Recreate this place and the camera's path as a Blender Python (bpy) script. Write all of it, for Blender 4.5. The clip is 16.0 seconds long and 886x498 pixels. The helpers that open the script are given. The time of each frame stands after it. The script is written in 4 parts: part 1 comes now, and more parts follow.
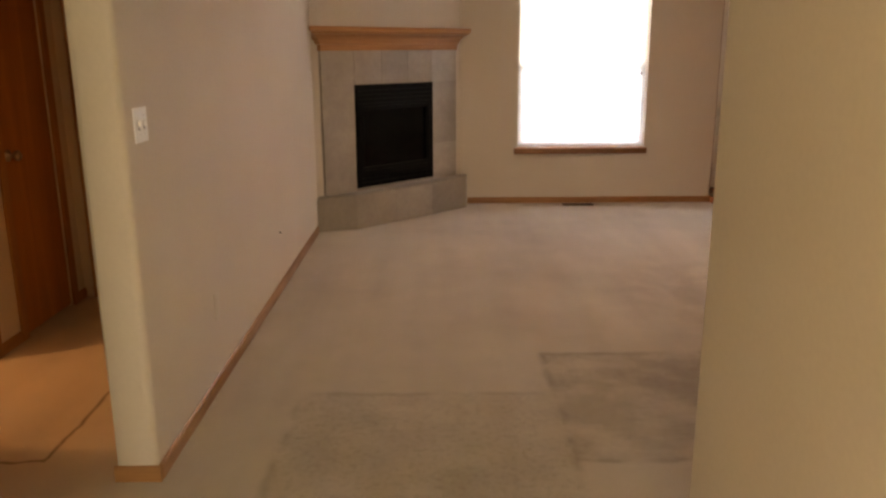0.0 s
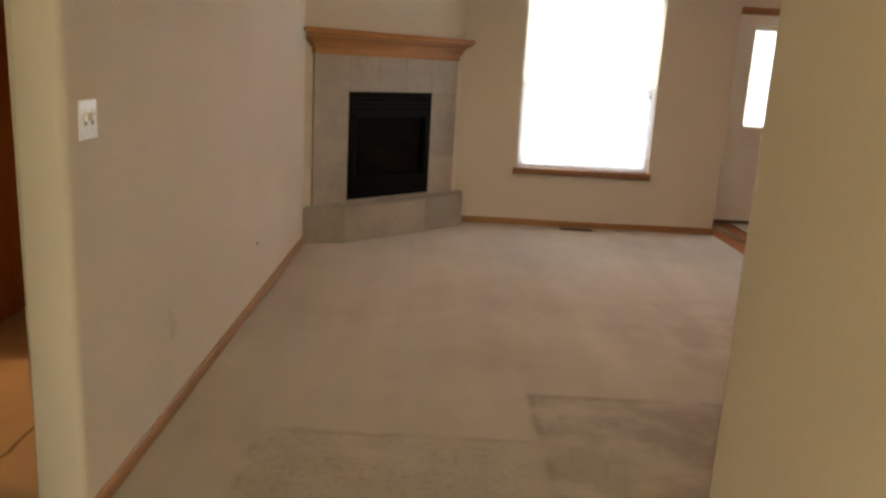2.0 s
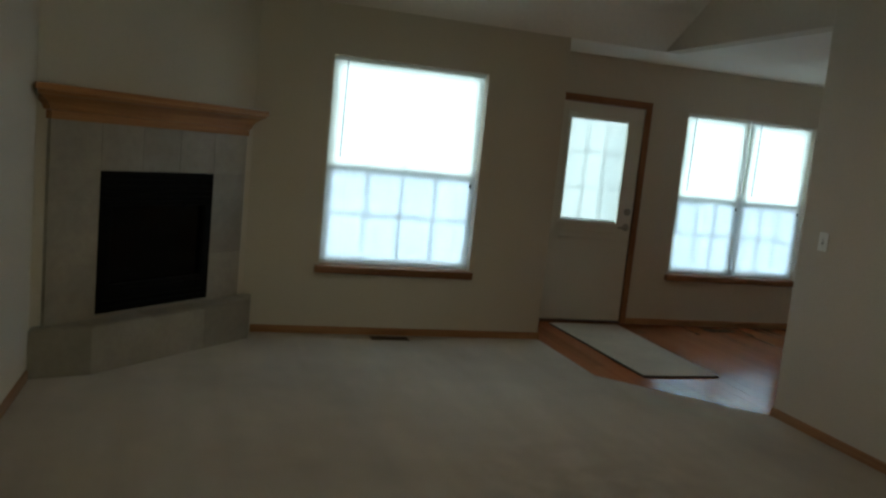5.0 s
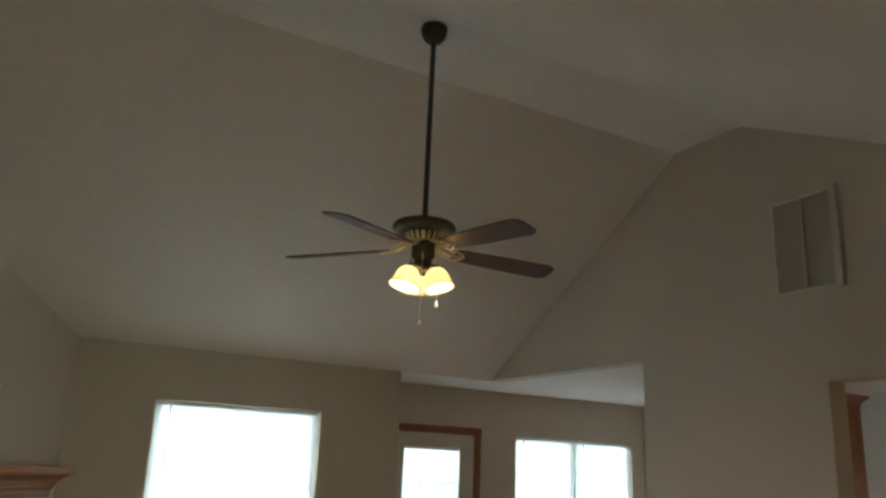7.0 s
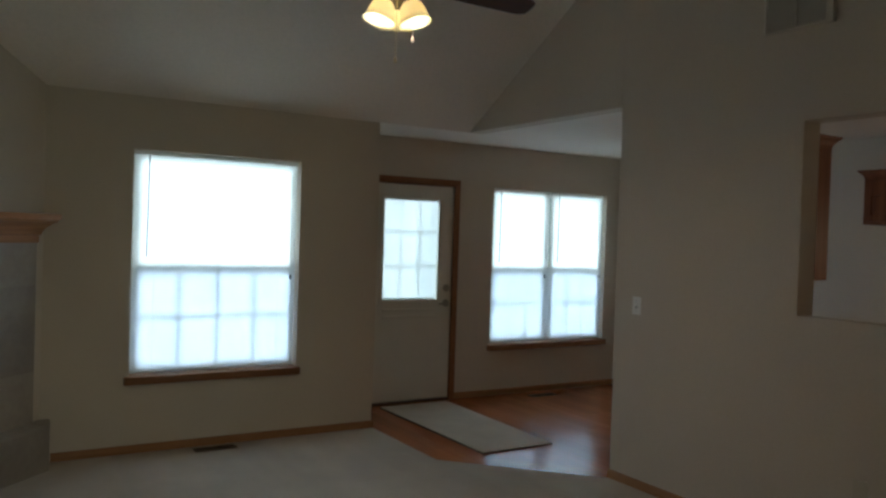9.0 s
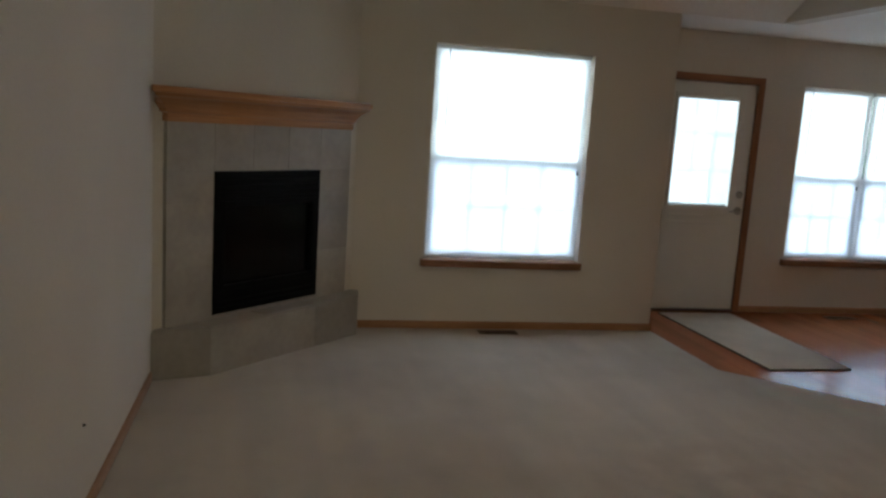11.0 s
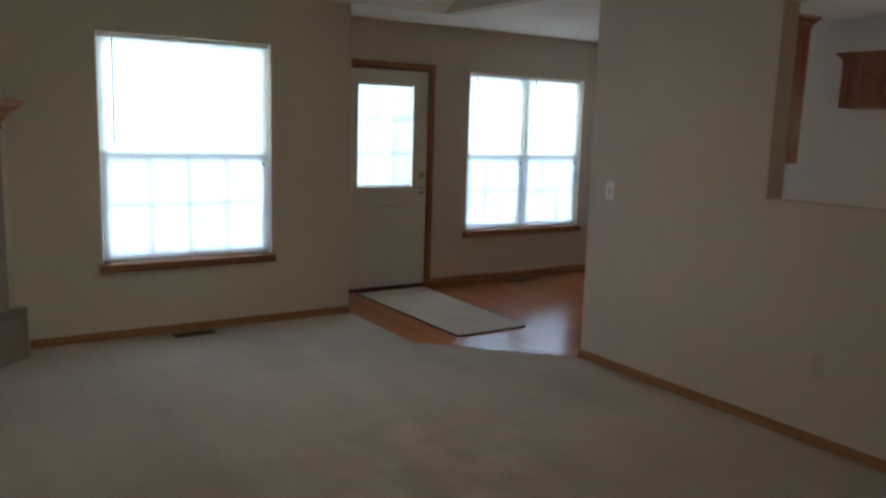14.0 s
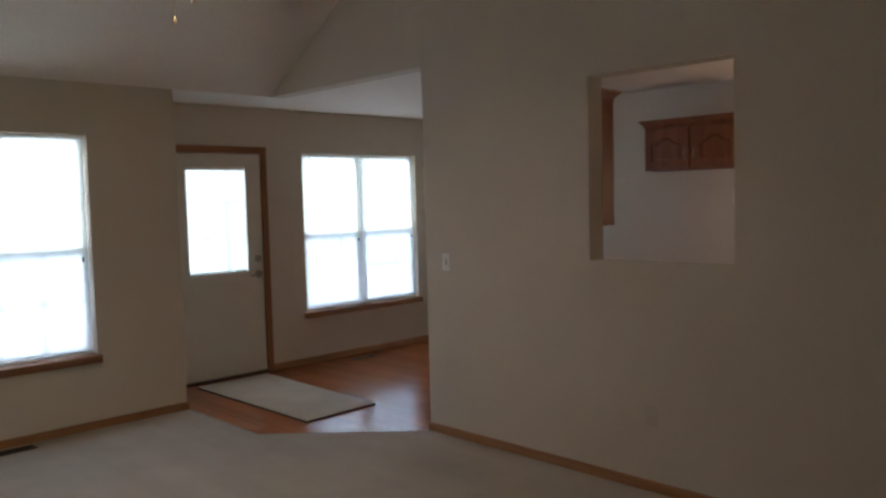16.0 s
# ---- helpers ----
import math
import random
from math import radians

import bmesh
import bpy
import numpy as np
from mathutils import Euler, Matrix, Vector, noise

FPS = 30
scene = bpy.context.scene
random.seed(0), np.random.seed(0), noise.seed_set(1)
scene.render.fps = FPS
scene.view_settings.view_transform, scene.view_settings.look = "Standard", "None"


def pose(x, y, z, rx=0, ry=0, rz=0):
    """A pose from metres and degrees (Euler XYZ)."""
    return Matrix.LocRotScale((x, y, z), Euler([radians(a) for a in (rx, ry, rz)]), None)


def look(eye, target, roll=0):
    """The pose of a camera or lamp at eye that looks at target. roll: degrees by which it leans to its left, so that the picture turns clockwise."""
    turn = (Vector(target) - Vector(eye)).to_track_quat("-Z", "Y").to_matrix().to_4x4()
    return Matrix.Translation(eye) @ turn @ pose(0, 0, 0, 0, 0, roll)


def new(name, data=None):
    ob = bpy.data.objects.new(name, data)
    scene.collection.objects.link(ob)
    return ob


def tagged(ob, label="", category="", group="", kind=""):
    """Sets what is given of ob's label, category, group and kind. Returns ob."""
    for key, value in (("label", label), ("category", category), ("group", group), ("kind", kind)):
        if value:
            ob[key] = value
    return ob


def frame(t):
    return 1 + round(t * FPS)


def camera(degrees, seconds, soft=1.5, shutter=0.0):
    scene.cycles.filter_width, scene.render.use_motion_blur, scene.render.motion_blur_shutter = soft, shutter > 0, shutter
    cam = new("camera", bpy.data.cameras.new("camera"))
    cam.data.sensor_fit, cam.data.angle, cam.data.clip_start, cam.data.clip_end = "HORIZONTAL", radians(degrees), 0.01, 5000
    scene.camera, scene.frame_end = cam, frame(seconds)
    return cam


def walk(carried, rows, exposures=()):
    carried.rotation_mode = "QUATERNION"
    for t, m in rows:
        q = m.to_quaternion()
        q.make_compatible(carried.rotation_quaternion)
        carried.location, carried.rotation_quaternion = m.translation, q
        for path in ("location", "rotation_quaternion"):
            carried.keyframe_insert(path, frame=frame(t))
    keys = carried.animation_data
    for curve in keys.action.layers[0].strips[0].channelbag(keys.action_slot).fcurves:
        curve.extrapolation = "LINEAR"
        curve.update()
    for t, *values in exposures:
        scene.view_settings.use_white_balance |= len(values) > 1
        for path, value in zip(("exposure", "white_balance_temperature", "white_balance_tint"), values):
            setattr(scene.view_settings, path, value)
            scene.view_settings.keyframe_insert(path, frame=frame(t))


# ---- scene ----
cam = camera(58.5, 16.0, soft=2.6)
# seconds, eye, target, roll
PATH = [
    (0, (0.98, -1.58, 1.465), (0.994, 0.358, 0.973), -0.3),
    (0.5, (0.985, -1.489, 1.491), (0.781, 0.44, 1.001), 1.1),
    (1, (1.076, -1.455, 1.483), (0.909, 0.488, 1.036), 0.8),
    (1.5, (1.073, -1.384, 1.464), (1.0, 0.564, 1.014), 1.7),
    (2, (1.012, -1.247, 1.443), (1.041, 0.699, 0.982), 3.2),
    (2.5, (0.907, -1.037, 1.51), (1.295, 0.872, 1.054), 8.1),
    (3, (0.889, -0.843, 1.463), (1.361, 1.06, 1.073), 8.7),
    (5.5, (0.853, 0.13, 1.534), (1.542, 1.999, 1.359), 3.7),
    (6, (0.697, 0.135, 1.59), (1.561, 1.939, 1.602), 3.1),
    (6.5, (0.688, 0.181, 1.654), (1.629, 1.907, 2.02), 2.8),
    (7, (0.721, 0.211, 1.701), (1.661, 1.891, 2.244), 2.5),
    (7.5, (0.729, 0.214, 1.702), (1.68, 1.871, 2.292), 1.5),
    (8, (0.75, 0.213, 1.669), (1.776, 1.882, 2.074), 1.0),
    (8.5, (0.752, 0.212, 1.627), (1.83, 1.886, 1.814), 1.3),
    (9, (0.76, 0.237, 1.586), (1.797, 1.947, 1.55), 1.9),
    (9.5, (0.756, 0.225, 1.502), (1.693, 1.977, 1.277), 2.3),
    (10, (0.678, 0.255, 1.509), (1.281, 2.141, 1.225), 2.3),
    (12.5, (0.665, 0.283, 1.553), (1.026, 2.223, 1.231), 4.1),
    (13, (0.716, 0.254, 1.571), (1.3, 2.135, 1.221), 3.8),
    (13.5, (0.752, 0.234, 1.57), (1.571, 2.022, 1.208), 2.8),
    (14, (0.786, 0.225, 1.561), (1.863, 1.881, 1.25), 1.7),
    (14.5, (0.813, 0.221, 1.554), (2.052, 1.772, 1.313), 0.2),
    (15, (0.823, 0.215, 1.574), (2.211, 1.641, 1.371), -0.8),
    (15.5, (0.825, 0.213, 1.591), (2.224, 1.633, 1.428), -1.6),
    (16, (0.824, 0.215, 1.586), (2.217, 1.645, 1.46), -1.5),
]
LOOKS = [
    (0.0, 0.73, 10300, 36),
    (1.0, 0.86, 9900, 33),
    (2.0, 0.78, 8950, 26),
    (3.0, 0.66, 8200, 19),
    (5.5, -1.08, 7000, -6),
    (6.0, -1.08, 7000, -10),
    (6.5, -1.03, 7000, -10),
    (7.0, -0.25, 7250, 7),
    (7.5, 0.24, 7050, 16),
    (8.5, -0.5, 6900, 10),
    (9.5, -1.0, 6800, 6),
    (10.0, -0.78, 6850, 12),
    (12.5, -0.18, 6850, 16),
    (14.0, -0.42, 6800, 13),
    (16.0, -0.3, 7050, 18),
]
walk(cam, [(t, look(eye, target, roll)) for t, eye, target, roll in PATH], exposures=LOOKS)

# ---- world and large lights ----
world = bpy.data.worlds.new("sky")
scene.world = world
world.use_nodes = True
wn = world.node_tree
sky = wn.nodes.new("ShaderNodeTexSky")
sky.sky_type = "NISHITA"
sky.sun_disc = False
sky.sun_elevation = radians(48)
sky.sun_rotation = radians(165)
wn.links.new(sky.outputs[0], wn.nodes["Background"].inputs[0])
wn.nodes["Background"].inputs[1].default_value = 0.12


def lamp(name, kind, m, energy, color, **extra):
    data = bpy.data.lights.new(name, kind)
    data.energy, data.color = energy, color
    for key, value in extra.items():
        if key == "angle":
            data.angle = value
        elif key == "radius":
            data.shadow_soft_size = value
        elif key == "size":
            data.shape = "RECTANGLE"
            data.size, data.size_y = value
            data.spread = radians(75)
    ob = new(name, data)
    ob.matrix_world = m
    return ob


lamp("sun", "SUN", look((0, -8, 9), (0, 0, 0)), 3.0, (1.0, 0.95, 0.88), angle=radians(0.5))
DAY = (0.66, 0.85, 1.0)
SKY_W = 30.0
# daylight standing in each opening of the outer wall
lamp("window_daylight", "AREA", look((2.362, 6.20, 1.318), (2.362, 5.0, 1.318)), SKY_W * 2.1, DAY, size=(1.30, 1.66))
lamp("door_daylight", "AREA", look((4.342, 6.90, 1.435), (4.342, 5.0, 1.435)), SKY_W * 0.55, DAY, size=(0.66, 1.02)).data.spread = radians(160)
lamp("dining_daylight", "AREA", look((6.003, 6.91, 1.287), (6.003, 5.0, 1.287)), SKY_W * 2.6, DAY, size=(1.62, 1.68))
WARM = (1.0, 0.62, 0.28)
lamp("entry_daylight", "AREA", look((0.81, -3.24, 1.03), (0.81, 0.0, 1.03)), 18.5, (0.78, 1.0, 0.94), size=(0.9, 2.0)).data.spread = radians(170)
# unseen lamps: added fill in the entry behind, lit bedroom off the hall, lit kitchen
lamp("entry_fill", "POINT", pose(0.85, -2.3, 2.25), 8.2, (0.80, 0.95, 0.28), radius=0.08)
lamp("kitchen_lamp_bulb", "POINT", pose(6.35, 2.25, 1.62), 7.2, (1.0, 0.76, 0.54), radius=0.1)
lamp("bedroom_lamp_bulb", "POINT", pose(-2.4, 1.4, 2.1), 33, WARM, radius=0.1)

# ---- materials ----


def mat(name, color, rough=0.6, metal=0.0, var=0.0, scale=3.0, fine=0.0, fscale=120.0, bump=0.0, bscale=200.0, stretch=(1, 1, 1), spec=0.5, coat=0.0):
    """A painted, wooden or metal surface: broad and fine colour variation, and relief."""
    m = bpy.data.materials.new(name)
    m.use_nodes = True
    nt = m.node_tree
    b = nt.nodes["Principled BSDF"]
    b.inputs["Roughness"].default_value = rough
    b.inputs["Metallic"].default_value = metal
    b.inputs["Specular IOR Level"].default_value = spec
    b.inputs["Coat Weight"].default_value = coat
    tc = nt.nodes.new("ShaderNodeTexCoord")
    mp = nt.nodes.new("ShaderNodeMapping")
    mp.inputs["Scale"].default_value = stretch
    nt.links.new(tc.outputs["Object"], mp.inputs[0])
    col = None
    base = nt.nodes.new("ShaderNodeRGB")
    base.outputs[0].default_value = (*color, 1)
    col = base.outputs[0]
    for amount, size, detail in ((var, scale, 3), (fine, fscale, 5)):
        if amount:
            nz = nt.nodes.new("ShaderNodeTexNoise")
            nz.inputs["Scale"].default_value = size
            nz.inputs["Detail"].default_value = detail
            nt.links.new(mp.outputs[0], nz.inputs["Vector"])
            mr = nt.nodes.new("ShaderNodeMapRange")
            mr.inputs["From Min"].default_value, mr.inputs["From Max"].default_value = 0.3, 0.7
            mr.inputs["To Min"].default_value, mr.inputs["To Max"].default_value = 1 - amount, 1 + amount
            nt.links.new(nz.outputs[0], mr.inputs[0])
            mx = nt.nodes.new("ShaderNodeVectorMath")
            mx.operation = "SCALE"
            nt.links.new(col, mx.inputs[0])
            nt.links.new(mr.outputs[0], mx.inputs["Scale"])
            col = mx.outputs[0]
    nt.links.new(col, b.inputs["Base Color"])
    if bump:
        nz = nt.nodes.new("ShaderNodeTexNoise")
        nz.inputs["Scale"].default_value = bscale
        nz.inputs["Detail"].default_value = 4
        nt.links.new(mp.outputs[0], nz.inputs["Vector"])
        bp = nt.nodes.new("ShaderNodeBump")
        bp.inputs["Strength"].default_value = bump
        bp.inputs["Distance"].default_value = 0.004
        nt.links.new(nz.outputs[0], bp.inputs["Height"])
        nt.links.new(bp.outputs[0], b.inputs["Normal"])
    return m


def wood(name, dark, light, rough=0.4, along="x", ring=14.0, coat=0.0, each=False):
    """Wood with long grain and pores along one axis of the object."""
    m = bpy.data.materials.new(name)
    m.use_nodes = True
    nt = m.node_tree
    b = nt.nodes["Principled BSDF"]
    b.inputs["Roughness"].default_value = rough
    b.inputs["Coat Weight"].default_value = coat
    b.inputs["Coat Roughness"].default_value = 0.15
    b.inputs["Specular IOR Level"].default_value = 0.2 if "blade" in name else 0.35
    tc = nt.nodes.new("ShaderNodeTexCoord")
    mp = nt.nodes.new("ShaderNodeMapping")
    long = 0.06
    mp.inputs["Scale"].default_value = {"x": (long, 1, 1), "y": (1, long, 1), "z": (1, 1, long)}[along]
    nt.links.new(tc.outputs["Object"], mp.inputs[0])
    n1 = nt.nodes.new("ShaderNodeTexNoise")
    n1.inputs["Scale"].default_value, n1.inputs["Detail"].default_value, n1.inputs["Distortion"].default_value = ring, 4, 1.2
    n2 = nt.nodes.new("ShaderNodeTexNoise")
    n2.inputs["Scale"].default_value, n2.inputs["Detail"].default_value = 160, 3
    for n in (n1, n2):
        nt.links.new(mp.outputs[0], n.inputs["Vector"])
    mix = nt.nodes.new("ShaderNodeMath")
    mix.operation = "MULTIPLY_ADD"
    mix.inputs[1].default_value = 0.35
    nt.links.new(n2.outputs[0], mix.inputs[0])
    nt.links.new(n1.outputs[0], mix.inputs[2])
    ramp = nt.nodes.new("ShaderNodeValToRGB")
    ramp.color_ramp.elements[0].position, ramp.color_ramp.elements[1].position = 0.42, 0.92
    ramp.color_ramp.elements[0].color, ramp.color_ramp.elements[1].color = (*dark, 1), (*light, 1)
    nt.links.new(mix.outputs[0], ramp.inputs[0])
    oi = nt.nodes.new("ShaderNodeObjectInfo" if each else "ShaderNodeNewGeometry")
    mr = nt.nodes.new("ShaderNodeMapRange")
    mr.inputs["To Min"].default_value, mr.inputs["To Max"].default_value = 0.86, 1.14
    nt.links.new(oi.outputs["Random" if each else "Random Per Island"], mr.inputs[0])
    mx = nt.nodes.new("ShaderNodeVectorMath")
    mx.operation = "SCALE"
    nt.links.new(ramp.outputs[0], mx.inputs[0])
    nt.links.new(mr.outputs[0], mx.inputs["Scale"])
    nt.links.new(mx.outputs[0], b.inputs["Base Color"])
    bp = nt.nodes.new("ShaderNodeBump")
    bp.inputs["Strength"].default_value, bp.inputs["Distance"].default_value = 0.02 if each else 0.15, 0.001
    nt.links.new(mix.outputs[0], bp.inputs["Height"])
    nt.links.new(bp.outputs[0], b.inputs["Normal"])
    return m


def math_node(nt, op, a, b=None, clamp=False):
    n = nt.nodes.new("ShaderNodeMath")
    n.operation, n.use_clamp = op, clamp
    for i, v in enumerate((a, b)):
        if v is None:
            continue
        if isinstance(v, (int, float)):
            n.inputs[i].default_value = v
        else:
            nt.links.new(v, n.inputs[i])
    return n.outputs[0]


def carpet_material():
    """Cut-pile carpet with vacuum shading, and the soiled outlines that rugs have left on it by the entry."""
    m = mat("carpet", (0.53, 0.452, 0.372), rough=0.95, var=0.03, scale=6.0, fine=0.18, fscale=260, bump=0.9, bscale=330, spec=0.1)
    nt = m.node_tree
    b = nt.nodes["Principled BSDF"]
    b.inputs["Sheen Weight"].default_value = 0.25
    col = b.inputs["Base Color"].links[0].from_socket
    tc = nt.nodes.new("ShaderNodeTexCoord")
    wob = nt.nodes.new("ShaderNodeTexNoise")
    wob.inputs["Scale"].default_value, wob.inputs["Detail"].default_value = 7.0, 4
    nt.links.new(tc.outputs["Object"], wob.inputs["Vector"])
    off = nt.nodes.new("ShaderNodeVectorMath")
    off.operation = "MULTIPLY_ADD"
    nt.links.new(wob.outputs["Color"], off.inputs[0])
    off.inputs[1].default_value = (0.05, 0.05, 0)
    nt.links.new(tc.outputs["Object"], off.inputs[2])
    sep = nt.nodes.new("ShaderNodeSeparateXYZ")
    nt.links.new(off.outputs[0], sep.inputs[0])
    grit = nt.nodes.new("ShaderNodeTexNoise")
    grit.inputs["Scale"].default_value, grit.inputs["Detail"].default_value = 38, 4
    nt.links.new(tc.outputs["Object"], grit.inputs["Vector"])
    patch = nt.nodes.new("ShaderNodeTexNoise")
    patch.inputs["Scale"].default_value, patch.inputs["Detail"].default_value = 4.5, 3
    nt.links.new(tc.outputs["Object"], patch.inputs["Vector"])
    patchy = math_node(nt, "MULTIPLY", math_node(nt, "SUBTRACT", patch.outputs[0], 0.36), 5.0, True)
    gritty = math_node(nt, "MULTIPLY", math_node(nt, "SUBTRACT", grit.outputs[0], 0.50), 6.0, True)

    def dist(x0, x1, y0, y1):
        dx = math_node(nt, "SUBTRACT", math_node(nt, "ABSOLUTE", math_node(nt, "SUBTRACT", sep.outputs[0], (x0 + x1) / 2 + 0.025)), (x1 - x0) / 2)
        dy = math_node(nt, "SUBTRACT", math_node(nt, "ABSOLUTE", math_node(nt, "SUBTRACT", sep.outputs[1], (y0 + y1) / 2 + 0.025)), (y1 - y0) / 2)
        return math_node(nt, "MAXIMUM", dx, dy)

    def inside(d, soft):
        return math_node(nt, "MULTIPLY", math_node(nt, "SUBTRACT", soft, d), 0.5 / soft, True)

    def rim(d, w):
        return math_node(nt, "SUBTRACT", 1.0, math_node(nt, "DIVIDE", math_node(nt, "ABSOLUTE", d), w), True)

    dirt = None
    # soiled rectangles: x0, x1, y0, y1, body, rim, grit
    for x0, x1, y0, y1, body, edge, speck in ((0.38, 1.48, -0.4, 1.62, 0.15, 0.26, 0.17), (1.485, 3.0, 1.03, 2.07, 0.30, 0.34, 0.10), (-1.3, -0.47, 1.055, 3.1, 0.03, 0.0, 0.05)):
        d = dist(x0, x1, y0, y1)
        ins = inside(d, 0.03)
        one = math_node(nt, "ADD", math_node(nt, "MULTIPLY", math_node(nt, "MULTIPLY", ins, patchy), body),
                        math_node(nt, "ADD", math_node(nt, "MULTIPLY", math_node(nt, "MULTIPLY", rim(d, 0.03), patchy), edge),
                                  math_node(nt, "MULTIPLY", math_node(nt, "MULTIPLY", ins, gritty), speck)))
        if not edge:
            one = math_node(nt, "ADD", one, math_node(nt, "MULTIPLY", rim(d, 0.014), 0.95))
        dirt = one if dirt is None else math_node(nt, "MAXIMUM", dirt, one)
    # pile brushed in strokes along the room
    mp = nt.nodes.new("ShaderNodeMapping")
    mp.inputs["Rotation"].default_value = (0, 0, radians(-8))
    mp.inputs["Scale"].default_value = (4.2, 0.55, 1)
    nt.links.new(tc.outputs["Object"], mp.inputs[0])
    stroke = nt.nodes.new("ShaderNodeTexNoise")
    stroke.inputs["Scale"].default_value, stroke.inputs["Detail"].default_value = 1.0, 5
    nt.links.new(mp.outputs[0], stroke.inputs["Vector"])
    strokes = nt.nodes.new("ShaderNodeMapRange")
    strokes.inputs["From Min"].default_value, strokes.inputs["From Max"].default_value = 0.3, 0.7
    strokes.inputs["To Min"].default_value, strokes.inputs["To Max"].default_value = 0.90, 1.08
    nt.links.new(stroke.outputs[0], strokes.inputs[0])
    brushed = nt.nodes.new("ShaderNodeVectorMath")
    brushed.operation = "SCALE"
    nt.links.new(col, brushed.inputs[0])
    nt.links.new(strokes.outputs[0], brushed.inputs["Scale"])
    col = brushed.outputs[0]
    # the wide trodden area in the middle of the room
    wide = nt.nodes.new("ShaderNodeTexNoise")
    wide.inputs["Scale"].default_value, wide.inputs["Detail"].default_value = 0.9, 4
    nt.links.new(tc.outputs["Object"], wide.inputs["Vector"])
    tread = math_node(nt, "MULTIPLY", math_node(nt, "SUBTRACT", wide.outputs[0], 0.46), 1.1, True)
    dirt = math_node(nt, "ADD", dirt, tread)
    # the brown way trodden from the entry towards the plank floor
    across = math_node(nt, "DIVIDE", math_node(nt, "SUBTRACT", sep.outputs[0], 2.75), 0.75)
    along = math_node(nt, "DIVIDE", math_node(nt, "SUBTRACT", sep.outputs[1], 3.0), 1.15)
    away = math_node(nt, "ADD", math_node(nt, "MULTIPLY", across, across), math_node(nt, "MULTIPLY", along, along))
    worn = math_node(nt, "MULTIPLY", math_node(nt, "SUBTRACT", 1.0, away, True), patchy)
    dirt = math_node(nt, "ADD", dirt, math_node(nt, "MULTIPLY", worn, 0.26))
    mx = nt.nodes.new("ShaderNodeMix")
    mx.data_type = "RGBA"
    nt.links.new(dirt, mx.inputs["Factor"])
    nt.links.new(col, mx.inputs["A"])
    mx.inputs["B"].default_value = (0.13, 0.085, 0.045, 1)
    nt.links.new(mx.outputs["Result"], b.inputs["Base Color"])
    return m


def mixed(name, shaders, color):
    """Thin sheet that lets part of the light through: (translucent share, colour)."""
    m = bpy.data.materials.new(name)
    m.use_nodes = True
    nt = m.node_tree
    out = nt.nodes["Material Output"]
    nt.nodes.remove(nt.nodes["Principled BSDF"])
    d = nt.nodes.new("ShaderNodeBsdfDiffuse")
    t = nt.nodes.new("ShaderNodeBsdfTranslucent")
    d.inputs[0].default_value = t.inputs[0].default_value = (*color, 1)
    mx = nt.nodes.new("ShaderNodeMixShader")
    mx.inputs[0].default_value = shaders
    nt.links.new(d.outputs[0], mx.inputs[1])
    nt.links.new(t.outputs[0], mx.inputs[2])
    nt.links.new(mx.outputs[0], out.inputs[0])
    return m


def glass_material(name, tint=(0.95, 0.97, 0.97)):
    m = bpy.data.materials.new(name)
    m.use_nodes = True
    nt = m.node_tree
    out = nt.nodes["Material Output"]
    nt.nodes.remove(nt.nodes["Principled BSDF"])
    tr = nt.nodes.new("ShaderNodeBsdfTransparent")
    tr.inputs[0].default_value = (*tint, 1)
    gl = nt.nodes.new("ShaderNodeBsdfGlossy")
    gl.inputs["Roughness"].default_value = 0.02
    fr = nt.nodes.new("ShaderNodeFresnel")
    fr.inputs[0].default_value = 1.45
    mx = nt.nodes.new("ShaderNodeMixShader")
    nt.links.new(fr.outputs[0], mx.inputs[0])
    nt.links.new(tr.outputs[0], mx.inputs[1])
    nt.links.new(gl.outputs[0], mx.inputs[2])
    nt.links.new(mx.outputs[0], out.inputs[0])
    return m


WALL = mat("wall_paint", (0.66, 0.58, 0.49), rough=0.75, var=0.025, scale=1.3, fine=0.02, fscale=60, bump=0.10, bscale=140, spec=0.25)
CEIL = mat("ceiling_paint", (0.86, 0.78, 0.705), rough=0.85, var=0.02, scale=1.0, fine=0.03, fscale=40, bump=0.6, bscale=60, spec=0.2)
WHITE_CEIL = mat("flat_ceiling_paint", (0.86, 0.80, 0.74), rough=0.85, var=0.02, scale=1.0, fine=0.03, fscale=40, bump=0.6, bscale=60, spec=0.2)
KITCHEN_WALL = mat("kitchen_paint", (0.72, 0.655, 0.575), rough=0.6, var=0.02, scale=1.5, fine=0.02, fscale=60, bump=0.2, bscale=140)
CARPET = carpet_material()
OAK = wood("oak_trim", (0.255, 0.114, 0.048), (0.43, 0.22, 0.10), rough=0.38, along="x")
OAK_Y = wood("oak_trim_side", (0.255, 0.114, 0.048), (0.43, 0.22, 0.10), rough=0.38, along="y")
OAK_Z = wood("oak_trim_upright", (0.255, 0.114, 0.048), (0.43, 0.22, 0.10), rough=0.38, along="z")
DOOR_OAK = wood("oak_door_trim", (0.20, 0.078, 0.034), (0.345, 0.150, 0.068), rough=0.36, along="z")
DOOR_OAK_X = wood("oak_door_head", (0.20, 0.078, 0.034), (0.345, 0.150, 0.068), rough=0.36, along="x")
SILL = wood("oak_sill", (0.21, 0.086, 0.036), (0.37, 0.165, 0.072), rough=0.35, along="x")
DOOR_WOOD = wood("oak_door", (0.29, 0.118, 0.04), (0.45, 0.20, 0.075), rough=0.4, along="z", ring=8)
